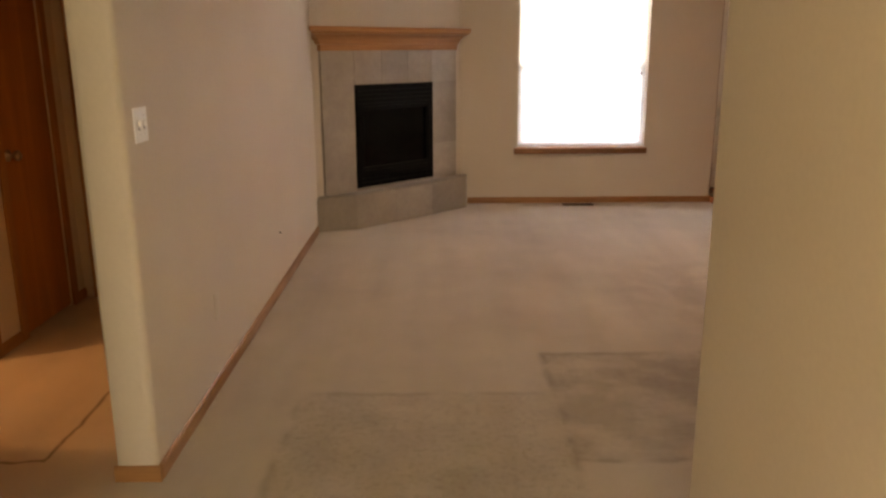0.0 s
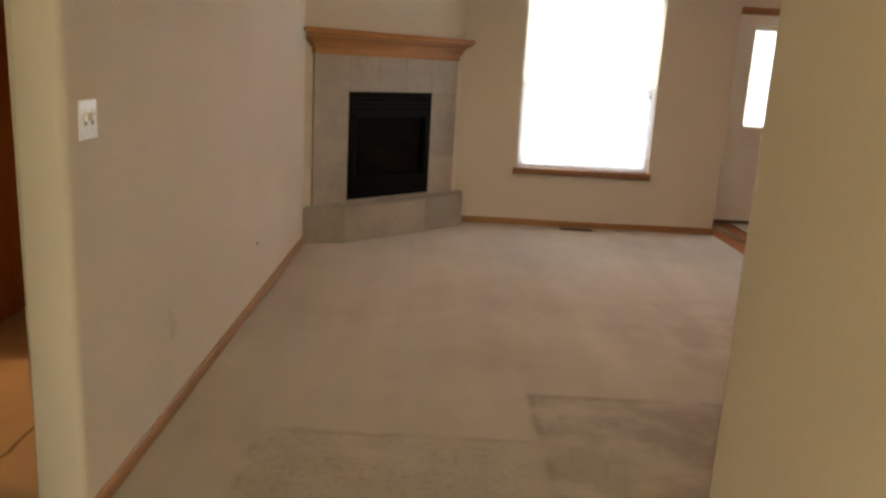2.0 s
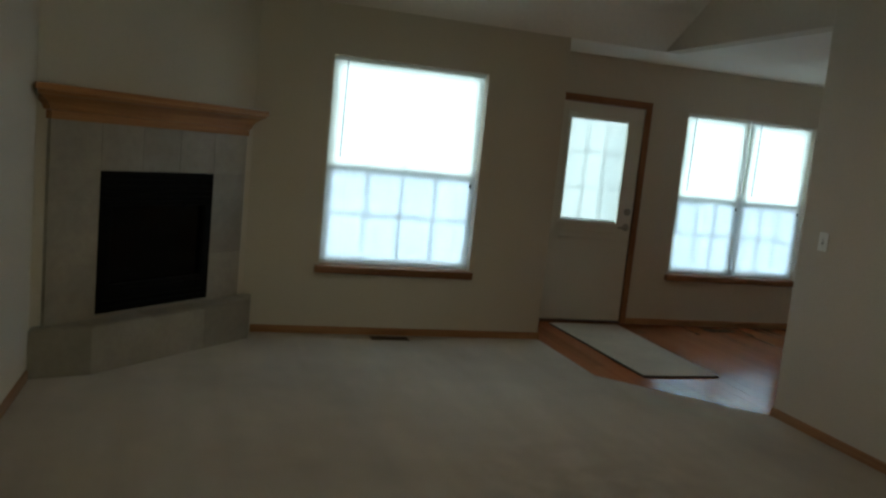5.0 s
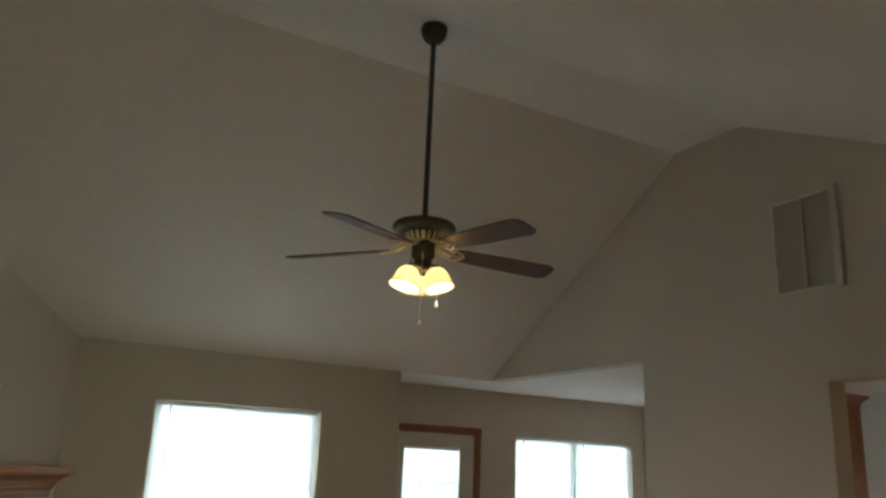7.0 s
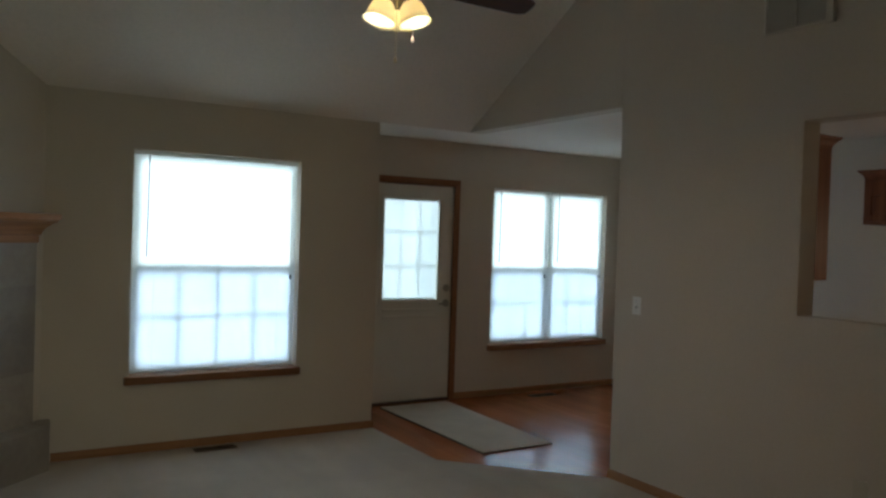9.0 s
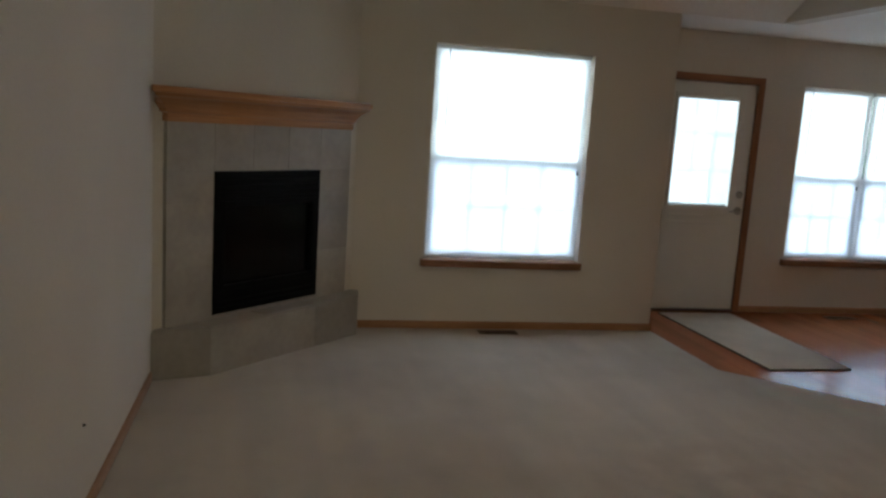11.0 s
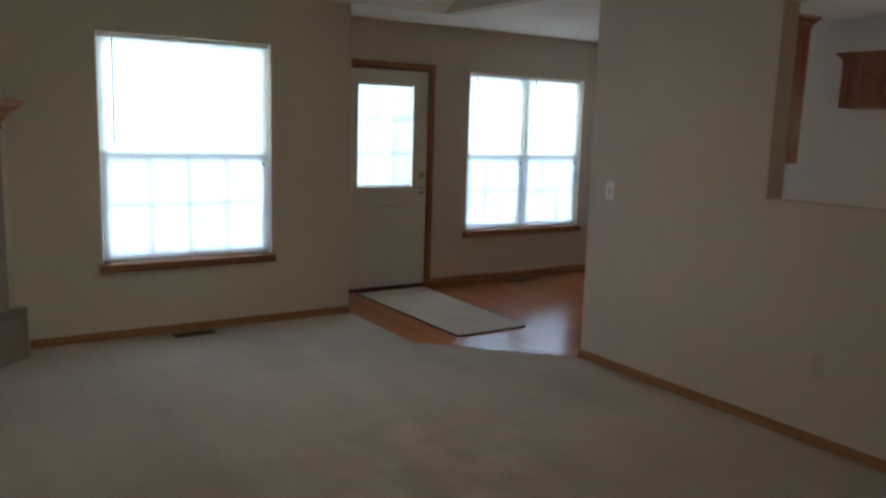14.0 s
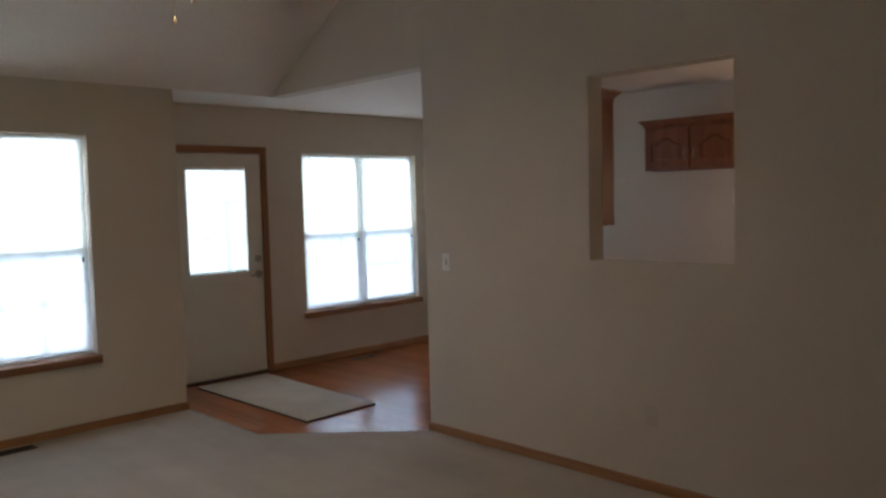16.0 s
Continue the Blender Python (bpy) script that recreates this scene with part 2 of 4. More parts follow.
CAB_WOOD = wood("cabinet_oak", (0.17, 0.056, 0.026), (0.34, 0.128, 0.058), rough=0.46, along="z", ring=10)
MANTEL_OAK = wood("oak_mantel", (0.30, 0.122, 0.042), (0.50, 0.235, 0.095), rough=0.33, along="x")
PLANK = wood("plank_floor", (0.32, 0.092, 0.034), (0.43, 0.150, 0.056), rough=0.20, along="y", ring=9, coat=0.0, each=True)
BLADE = wood("fan_blade_walnut", (0.055, 0.019, 0.012), (0.13, 0.045, 0.026), rough=0.5, along="x", ring=12)
WHITE = mat("white_door_paint", (0.74, 0.70, 0.63), rough=0.45, var=0.015, scale=4, bump=0.05, bscale=90)
VINYL = mat("white_vinyl", (0.82, 0.82, 0.80), rough=0.35, var=0.01, scale=6)
PLATE = mat("white_plastic", (0.85, 0.83, 0.79), rough=0.3)
# grey that paints the shade round the switch toggles
TOGGLE_SHADE = mat("toggle_shade_grey", (0.40, 0.38, 0.35), rough=0.5)
IVORY = mat("ivory_plastic", (0.60, 0.53, 0.43), rough=0.35)
SLAT = mixed("blind_slat", 0.5, (0.90, 0.90, 0.88))
GLASS = glass_material("window_glass", (0.78, 0.84, 0.86))
# tint of the sheet added to dim daylight through the lower sashes
SASH_DIMMER = glass_material("sash_dimmer", (0.80, 0.83, 0.90))
TILE = mat("fireplace_tile", (0.35, 0.302, 0.252), rough=0.46, var=0.10, scale=3.5, fine=0.06, fscale=22, bump=0.08, bscale=60)
tile_nodes = TILE.node_tree
tile_random = tile_nodes.nodes.new("ShaderNodeObjectInfo")
tile_range = tile_nodes.nodes.new("ShaderNodeMapRange")
tile_range.inputs["To Min"].default_value, tile_range.inputs["To Max"].default_value = 0.87, 1.11
tile_nodes.links.new(tile_random.outputs["Random"], tile_range.inputs[0])
tile_tone = tile_nodes.nodes.new("ShaderNodeVectorMath")
tile_tone.operation = "SCALE"
tile_base = tile_nodes.nodes["Principled BSDF"].inputs["Base Color"]
tile_nodes.links.new(tile_base.links[0].from_socket, tile_tone.inputs[0])
tile_nodes.links.new(tile_range.outputs[0], tile_tone.inputs["Scale"])
tile_nodes.links.new(tile_tone.outputs[0], tile_base)
GROUT = mat("grout", (0.30, 0.265, 0.22), rough=0.9, var=0.05, scale=20)
BLACK = mat("black_steel", (0.004, 0.0036, 0.0033), rough=0.6, spec=0.08, var=0.1, scale=12)
SOOT = mat("firebox_lining", (0.008, 0.0075, 0.007), rough=0.9, var=0.2, scale=8)
DARK_GLASS = mat("smoked_glass", (0.003, 0.003, 0.003), rough=0.12, spec=0.14)
BRONZE = mat("aged_bronze", (0.065, 0.055, 0.042), rough=0.5, metal=0.35, var=0.12, scale=14)
BRASS = mat("antique_brass", (0.66, 0.53, 0.32), rough=0.28, metal=0.9, var=0.12, scale=30)
NICKEL = mat("satin_nickel", (0.42, 0.39, 0.34), rough=0.3, metal=0.9)
GRILLE = mat("grille_enamel", (0.72, 0.66, 0.58), rough=0.5)
SHADE = mixed("alabaster_glass", 0.88, (0.99, 0.93, 0.70))
REGISTER = mat("brown_register", (0.10, 0.055, 0.03), rough=0.45, metal=0.3)
DARK = mat("dark_gap", (0.02, 0.017, 0.014), rough=0.9)
RUNNER = mat("runner_pile", (0.56, 0.48, 0.40), rough=0.95, var=0.06, scale=5, fine=0.14, fscale=240, bump=0.8, bscale=300, spec=0.1)
BINDING = mat("runner_binding", (0.12, 0.085, 0.06), rough=0.8)
GRASS = mat("lawn", (0.07, 0.10, 0.035), rough=0.9, var=0.25, scale=0.8, fine=0.3, fscale=30)
WAND = mat("smoked_wand", (0.16, 0.16, 0.15), rough=0.25)
# grille enamel darkened, to paint the shade between the fins
SHADOWED = mat("grille_shade_tone", (0.62, 0.56, 0.48), rough=0.8)
BLOCK = mat("subfloor", (0.3, 0.28, 0.25), rough=0.9)

# ---- mesh helpers ----


def part(name, bm, material, parent=None, label="", smooth=False):
    """One mesh object from a bmesh, under a thing or part where one is given."""
    bmesh.ops.recalc_face_normals(bm, faces=bm.faces)
    me = bpy.data.meshes.new(name)
    bm.to_mesh(me)
    bm.free()
    if material:
        me.materials.append(material)
    if smooth:
        for p in me.polygons:
            p.use_smooth = True
    ob = new(name, me)
    if parent:
        ob.parent = parent
        if not parent.parent and not parent.get("local"):
            ob.matrix_parent_inverse = parent.matrix_basis.inverted()
    if label:
        ob["label"] = label
    return ob


def box(x0, x1, y0, y1, z0, z1, bevel=0.0, bm=None, m=None):
    bm = bm or bmesh.new()
    vs = [bm.verts.new(p) for p in ((x0, y0, z0), (x1, y0, z0), (x1, y1, z0), (x0, y1, z0), (x0, y0, z1), (x1, y0, z1), (x1, y1, z1), (x0, y1, z1))]
    fs = [bm.faces.new([vs[i] for i in q]) for q in ((3, 2, 1, 0), (4, 5, 6, 7), (0, 1, 5, 4), (1, 2, 6, 5), (2, 3, 7, 6), (3, 0, 4, 7))]
    if bevel:
        es = list({e for f in fs for e in f.edges})
        r = bmesh.ops.bevel(bm, geom=es, offset=bevel, segments=2, affect="EDGES", profile=0.5)
        vs = list({v for f in r["faces"] for v in f.verts} | {v for v in vs if v.is_valid})
    if m is not None:
        bmesh.ops.transform(bm, matrix=m, verts=vs)
    return bm


def wall_mesh(axis, a0, a1, u0, u1, z0, z1, holes=(), tops=()):
    """A solid wall across one axis from a0 to a1, along the other from u0 to u1, with openings (ua, ub, za, zb); tops: planes (point, normal) that cut it."""
    us = sorted({u0, u1, *[h for o in holes for h in o[:2]]})
    zs = sorted({z0, z1, *[h for o in holes for h in o[2:]]})
    us = [u for u in us if u0 <= u <= u1]
    zs = [z for z in zs if z0 <= z <= z1]
    bm = bmesh.new()
    made = {}

    def v(a, u, z):
        key = (a, u, z)
        if key not in made:
            made[key] = bm.verts.new((a, u, z) if axis == "x" else (u, a, z))
        return made[key]

    def solid(i, j):
        if not (0 <= i < len(us) - 1 and 0 <= j < len(zs) - 1):
            return False
        cu, cz = (us[i] + us[i + 1]) / 2, (zs[j] + zs[j + 1]) / 2
        return not any(o[0] < cu < o[1] and o[2] < cz < o[3] for o in holes)

    for i in range(len(us) - 1):
        for j in range(len(zs) - 1):
            if not solid(i, j):
                continue
            ua, ub, za, zb = us[i], us[i + 1], zs[j], zs[j + 1]
            for a in (a0, a1):
                bm.faces.new((v(a, ua, za), v(a, ub, za), v(a, ub, zb), v(a, ua, zb)))
            for di, dj, p, q in ((-1, 0, (ua, za), (ua, zb)), (1, 0, (ub, za), (ub, zb)), (0, -1, (ua, za), (ub, za)), (0, 1, (ua, zb), (ub, zb))):
                if not solid(i + di, j + dj):
                    bm.faces.new((v(a0, *p), v(a1, *p), v(a1, *q), v(a0, *q)))
    for point, normal in tops:
        r = bmesh.ops.bisect_plane(bm, geom=bm.verts[:] + bm.edges[:] + bm.faces[:], plane_co=point, plane_no=normal, clear_outer=True)
        edges = [e for e in r["geom_cut"] if isinstance(e, bmesh.types.BMEdge)]
        if edges:
            bmesh.ops.holes_fill(bm, edges=edges)
    return bm


def round_corner(bm, x, y, size):
    """Rounds the upright edges at the plan point (x, y)."""
    es = [e for e in bm.edges if all(abs(v.co.x - x) < 1e-4 and abs(v.co.y - y) < 1e-4 for v in e.verts)]
    bmesh.ops.bevel(bm, geom=es, offset=size, segments=5, affect="EDGES", profile=0.5)
    for f in bm.faces:
        f.smooth = False
    return bm


def lathe(profile, segments=32, bm=None, m=None):
    """A turned body from (radius, height) pairs."""
    bm = bm or bmesh.new()
    rings = []
    for r, z in profile:
        rings.append([bm.verts.new((r * math.cos(2 * math.pi * k / segments), r * math.sin(2 * math.pi * k / segments), z)) for k in range(segments)])
    for a, b in zip(rings, rings[1:]):
        for k in range(segments):
            bm.faces.new((a[k], a[(k + 1) % segments], b[(k + 1) % segments], b[k]))
    for ring in (rings[0], rings[-1]):
        if profile[rings.index(ring)][0] > 0.0005:
            bm.faces.new(ring)
    if m is not None:
        bmesh.ops.transform(bm, matrix=m, verts=[v for ring in rings for v in ring])
    return bm


def tube(points, radius, segments=8, bm=None):
    """A round bar along points."""
    bm = bm or bmesh.new()
    pts = [Vector(p) for p in points]
    rings = []
    for i, p in enumerate(pts):
        d = (pts[min(i + 1, len(pts) - 1)] - pts[max(i - 1, 0)]).normalized()
        side = d.orthogonal().normalized() if i == 0 else (rings_side - d * rings_side.dot(d)).normalized()
        rings_side = side
        other = d.cross(side)
        rings.append([bm.verts.new(p + radius * (math.cos(2 * math.pi * k / segments) * side + math.sin(2 * math.pi * k / segments) * other)) for k in range(segments)])
    for a, b in zip(rings, rings[1:]):
        for k in range(segments):
            bm.faces.new((a[k], a[(k + 1) % segments], b[(k + 1) % segments], b[k]))
    bm.faces.new(rings[0])
    bm.faces.new(rings[-1])
    return bm


def prism(outline, z0, z1, bm=None):
    """An upright solid over a plan outline."""
    bm = bm or bmesh.new()
    lo = [bm.verts.new((x, y, z0)) for x, y in outline]
    hi = [bm.verts.new((x, y, z1)) for x, y in outline]
    bm.faces.new(lo)
    bm.faces.new(hi)
    for k in range(len(outline)):
        n = (k + 1) % len(outline)
        bm.faces.new((lo[k], lo[n], hi[n], hi[k]))
    return bm


def thing(name, label, category, at=(0, 0, 0), group="", kind="", local=None):
    """An Empty at the thing's base. local: the pose at which parts are drawn in the thing's own axes."""
    ob = new(name)
    ob.empty_display_size = 0.1
    if local is not None:
        ob.matrix_basis = local
        ob["local"] = 1
    else:
        ob.matrix_basis = Matrix.Translation(at)
    return tagged(ob, label, category, group, kind)


def setting(ob, label, category):
    return tagged(ob, label, category, kind="structure")


# ---- plan ----
XR = 4.485         # wall with the pass-through
YN, YD = 6.0, 6.708  # window wall, door wall
XE = 6.93          # east wall of dining and kitchen
FLAT = 2.475       # flat ceilings
TOP = 3.838         # flat strip of the vault
Y1, Y2, Y3 = 3.775, 3.24, 0.46
up_n = Vector((0, TOP - FLAT, YN - Y1)).normalized()
up_s = Vector((0, FLAT - TOP, Y2 - Y3)).normalized()
VAULT = [((0, YN, FLAT), up_n), ((0, 0, TOP), Vector((0, 0, 1))), ((0, Y3, FLAT), up_s)]
WIN = (1.752, 2.965, 0.536, 2.108)
WIN2 = (5.258, 6.752, 0.505, 2.072)
DOOR = (3.868, 4.808, 0.0, 2.055)

# ---- structure ----
bm = wall_mesh("x", -0.14, 0.0, 0.92, 6.15, 0, 4.2, tops=VAULT)
round_corner(bm, 0.0, 0.92, 0.028)
round_corner(bm, -0.14, 0.92, 0.028)
setting(part("wall_west", bm, WALL), "beige painted wall with a rounded free end", "wall")
bm = wall_mesh("x", -0.14, 0.0, Y3, 0.92, FLAT, 4.2, tops=VAULT)
setting(part("wall_west_header", bm, WALL), "beige painted header over the hall opening", "wall")
bm = wall_mesh("y", YN, YN + 0.15, 0.0, 3.63, 0, FLAT, holes=[WIN])
round_corner(bm, 3.63, YN, 0.02)
setting(part("wall_north", bm, WALL), "beige painted wall around a large window", "wall")
bm = box(3.48, 3.63, YN + 0.15, YD + 0.15, 0, FLAT)
setting(part("wall_return", bm, WALL), "short beige painted return wall beside the door", "wall")
bm = wall_mesh("y", YD, YD + 0.15, 3.63, XE + 0.12, 0, FLAT, holes=[WIN2, DOOR])
setting(part("wall_dining", bm, WALL), "beige painted wall with an outside door and a double window", "wall")
bm = wall_mesh("x", XE, XE + 0.12, Y3, YD, 0, FLAT)
setting(part("wall_east", bm, KITCHEN_WALL), "pale painted wall of kitchen and dining corner", "wall")
PASS = (1.96, 2.80, 1.222, 2.24)
bm = wall_mesh("x", XR, XR + 0.135, Y3, YN, 0, 4.2, holes=[PASS, (4.145, YN, 0, FLAT)], tops=VAULT)
round_corner(bm, XR, 4.145, 0.016)
setting(part("wall_pass", bm, WALL), "beige painted wall with a square opening to the kitchen", "wall")
bm = wall_mesh("y", Y3 - 0.12, Y3, 1.808, XE + 0.12, 0, FLAT)
setting(part("wall_south", bm, WALL), "beige painted wall behind the walk", "wall")
bm = wall_mesh("x", 1.698, 1.808, -3.2, Y3, 0, FLAT)
round_corner(bm, 1.698, Y3, 0.028)
setting(part("wall_entry_east", bm, WALL), "beige painted entry wall with a rounded end", "wall")
bm = wall_mesh("x", -0.08, 0.05, -3.2, -0.06, 0, FLAT, holes=[(-1.10, -0.30, 0, 2.04)])
round_corner(bm, 0.05, -0.06, 0.028)
setting(part("wall_entry_west", bm, WALL), "beige painted entry wall ending at the hall", "wall")
setting(part("wall_entry_south", wall_mesh("y", -3.32, -3.2, -0.08, 1.808, 0, FLAT, holes=[(0.35, 1.27, 0, 2.05)]), WALL), "beige painted wall at the back of the entry", "wall")
setting(part("wall_hall_south", box(-1.18, -0.08, -0.18, -0.06, 0, FLAT), WALL), "beige painted hall wall", "wall")
HALL_A = (1.22, 2.04, 0, 2.04)
HALL_B = (2.36, 2.90, 0, 2.04)
bm = wall_mesh("x", -1.31, -1.18, -0.18, 3.19, 0, FLAT, holes=[HALL_A, HALL_B])
setting(part("wall_hall_west", bm, WALL), "beige painted hall wall with two doorways", "wall")
setting(part("wall_hall_north", wall_mesh("y", 3.07, 3.19, -1.18, -0.14, 0, FLAT, holes=[(-1.06, -0.31, 0, 2.04)]), WALL), "beige painted wall closing the hall", "wall")
bm = box(-3.72, -3.6, 0.2, 3.19, 0, FLAT)
setting(part("wall_bedroom_west", bm, WALL), "beige painted bedroom wall", "wall")
setting(part("wall_bedroom_south", box(-3.6, -1.31, 0.2, 0.32, 0, FLAT), WALL), "beige painted bedroom wall", "wall")
setting(part("wall_bedroom_north", box(-3.6, -1.31, 3.07, 3.19, 0, FLAT), WALL), "beige painted bedroom wall", "wall")
# unseen panel, added to keep outdoor light from leaking round the closet door
setting(part("entry_closet_light_stop", box(-0.12, -0.081, -1.14, -0.26, 0, 2.1), WALL), "unseen panel added behind the entry closet door to stop light leaks", "wall")
setting(part("closet_back", box(-1.9, -1.85, 2.2, 3.07, 0, FLAT), WALL), "plain closet back", "wall")

# corner mass over the fireplace: u along the face, n towards the room
W0 = Vector((0.0, 4.81, 0))
WU = Vector((1.205, 1.19, 0)).normalized()
WN = Vector((WU.y, -WU.x, 0))
W_LEN = 1.6936
CORNER = Matrix(((WU.x, WN.x, 0, W0.x), (WU.y, WN.y, 0, W0.y), (0, 0, 1, 0), (0, 0, 0, 1)))  # columns: u, n, up
bm = prism([(0.0, W0.y), (1.205, YN), (0.0, YN)], 0, 4.2)
for point, normal in VAULT[:2]:
    r = bmesh.ops.bisect_plane(bm, geom=bm.verts[:] + bm.edges[:] + bm.faces[:], plane_co=point, plane_no=normal, clear_outer=True)
    cut = [e for e in r["geom_cut"] if isinstance(e, bmesh.types.BMEdge)]
    if cut:
        bmesh.ops.holes_fill(bm, edges=cut)
setting(part("wall_corner", bm, WALL), "beige painted wall set across the corner", "wall")

# ceilings
bm = bmesh.new()
profile = [(YN, FLAT), (Y1, TOP), (Y2, TOP), (Y3, FLAT)]
lower = [[bm.verts.new((x, y, z)) for y, z in profile] for x in (-0.14, XR + 0.135)]
upper = [[bm.verts.new((x, y, z + 0.15)) for y, z in profile] for x in (-0.14, XR + 0.135)]
for i in range(len(profile) - 1):
    bm.faces.new((lower[0][i], lower[1][i], lower[1][i + 1], lower[0][i + 1]))
    bm.faces.new((upper[0][i], upper[1][i], upper[1][i + 1], upper[0][i + 1]))
    for k in (0, 1):
        bm.faces.new((lower[k][i], lower[k][i + 1], upper[k][i + 1], upper[k][i]))
for i in (0, len(profile) - 1):
    bm.faces.new((lower[0][i], lower[1][i], upper[1][i], upper[0][i]))
setting(part("ceiling", bm, CEIL), "vaulted ceiling of beige painted plaster with a flat ridge", "ceiling")
bm = prism([(XR + 0.135, Y3 - 0.12), (XE + 0.12, Y3 - 0.12), (XE + 0.12, YD + 0.15), (3.48, YD + 0.15), (3.48, YN + 0.002), (XR + 0.135, YN + 0.002)], FLAT, FLAT + 0.12)
setting(part("ceiling_dining", bm, WHITE_CEIL), "flat white plaster ceiling over dining corner and kitchen", "ceiling")
bm = prism([(-3.72, -3.32), (1.808, -3.32), (1.808, Y3 - 0.002), (-0.14, Y3 - 0.002), (-0.14, 3.19), (-3.72, 3.19)], FLAT, FLAT + 0.12)
setting(part("ceiling_hall", bm, CEIL), "flat plaster ceiling over entry and hall", "ceiling")
bm = box(-0.14, 3.48, YN + 0.002, YN + 0.15, FLAT, FLAT + 0.12)
setting(part("wall_plate", bm, WALL), "top of the outer wall", "wall")

# floors
wood_edge = [(3.63, YN), (3.64, 4.98), (4.47, 4.135)]
bm = prism([(-3.6, 0.2), (-1.31, 0.2), (-1.31, -0.18), (-0.08, -0.18), (-0.08, -3.2), (1.808, -3.2), (1.808, Y3 - 0.06), (XR + 0.02, Y3 - 0.06), (XR + 0.02, 4.135), wood_edge[2], wood_edge[1], wood_edge[0], (3.63, YN + 0.01), (0.0, YN + 0.01), (-0.1, 3.19), (-3.6, 3.19)], -0.03, 0.0)
setting(part("floor", bm, CARPET), "beige cut-pile carpet, soiled near the entry", "carpet floor")
setting(part("subfloor", box(-3.7, XE + 0.1, -3.3, YD + 0.15, -0.2, -0.031), BLOCK), "slab under the floors", "floor")


def cut_away(bm, point, normal):
    r = bmesh.ops.bisect_plane(bm, geom=bm.verts[:] + bm.edges[:] + bm.faces[:], plane_co=point, plane_no=normal, clear_outer=True)
    cut = [e for e in r["geom_cut"] if isinstance(e, bmesh.types.BMEdge)]
    if cut and bm.faces:
        bmesh.ops.holes_fill(bm, edges=cut)


wood_floor = setting(part("floor_wood", prism([wood_edge[0], wood_edge[1], wood_edge[2], (XR + 0.13, 4.13), (XR + 0.13, Y3), (XE, Y3), (XE, YD), (3.63, YD)], -0.03, -0.012), DARK),
                     "glossy reddish oak plank floor by the outside door", "wood floor")
random.seed(4)
x = 3.63
while x < XE:
    x1 = min(x + 0.127, XE)
    y = Y3 - random.random() * 1.1
    while y < YD:
        y1 = y + 1.22
        if y1 > Y3 and (x1 > XR + 0.12 or y1 > 4.1):
            bm = box(x + 0.0005, x1 - 0.0005, max(y, Y3) + 0.0005, min(y1, YD) - 0.0005, -0.012, -0.004)
            for p, q in zip(wood_edge, wood_edge[1:]):
                d = Vector((q[0] - p[0], q[1] - p[1], 0))
                cut_away(bm, (*p, 0), Vector((d.y, -d.x, 0)))
            if x < XR + 0.12:
                cut_away(bm, (0, 4.135, 0), Vector((0, -1, 0)))
            if bm.faces:
                part("plank", bm, PLANK, wood_floor)
        y = y1
    x = x1

# ground outside, one sheet
bm = bmesh.new()
bm.faces.new([bm.verts.new(p) for p in ((-2500, -2500, -0.22), (2500, -2500, -0.22), (2500, 2500, -0.22), (-2500, 2500, -0.22))])
setting(part("ground", bm, GRASS), "flat green lawn outside the house", "ground")

# ---- trim ----
BASE_H, BASE_T = 0.058, 0.012


def base_profile(p, q, z=0.0):
    """A baseboard strip between plan points, its back on the line, standing out to the left of p -> q."""
    d = Vector((q[0] - p[0], q[1] - p[1], 0))
    n = Vector((-d.y, d.x, 0)).normalized()
    bm = bmesh.new()
    prof = [(0, 0), (BASE_T, 0), (BASE_T, BASE_H * 0.72), (BASE_T * 0.75, BASE_H * 0.9), (BASE_T * 0.35, BASE_H), (0, BASE_H)]
    a = [bm.verts.new(Vector((*p, z)) + n * t + Vector((0, 0, h))) for t, h in prof]
    b = [bm.verts.new(Vector((*q, z)) + n * t + Vector((0, 0, h))) for t, h in prof]
    bm.faces.new(a)
    bm.faces.new(b)
    for k in range(len(prof)):
        j = (k + 1) % len(prof)
        bm.faces.new((a[k], a[j], b[j], b[k]))
    return bm


for p, q, m in (((0, 4.765), (0, 0.93), OAK_Y), ((0.012, 0.92), (-0.152, 0.92), OAK), ((-0.14, 0.93), (-0.14, 3.07), OAK_Y),
                ((3.63, YN), (1.275, YN), OAK), ((3.63, YD), (3.63, YN - 0.0), OAK_Y), ((3.808, YD), (3.63, YD), OAK), ((XE, YD), (4.856, YD), OAK),
                ((XE, 4.9), (XE, YD), OAK_Y), ((XR, Y3), (XR, 4.145), OAK_Y), ((XR, 4.145), (XR + 0.135, 4.145), OAK),
                ((1.808, Y3), (XR, Y3), OAK), ((1.698, -3.2), (1.698, Y3), OAK_Y), ((0.05, -0.06), (0.05, -0.242), OAK_Y), ((0.05, -1.158), (0.05, -3.2), OAK_Y),
                ((-1.18, 2.30), (-1.18, 2.10), OAK_Y), ((-1.18, 1.16), (-1.18, -0.06), OAK_Y), ((-1.18, 3.07), (-1.18, 2.96), OAK_Y)):
    setting(part("baseboard", base_profile(p, q), m), "narrow oak baseboard along the wall", "baseboard")


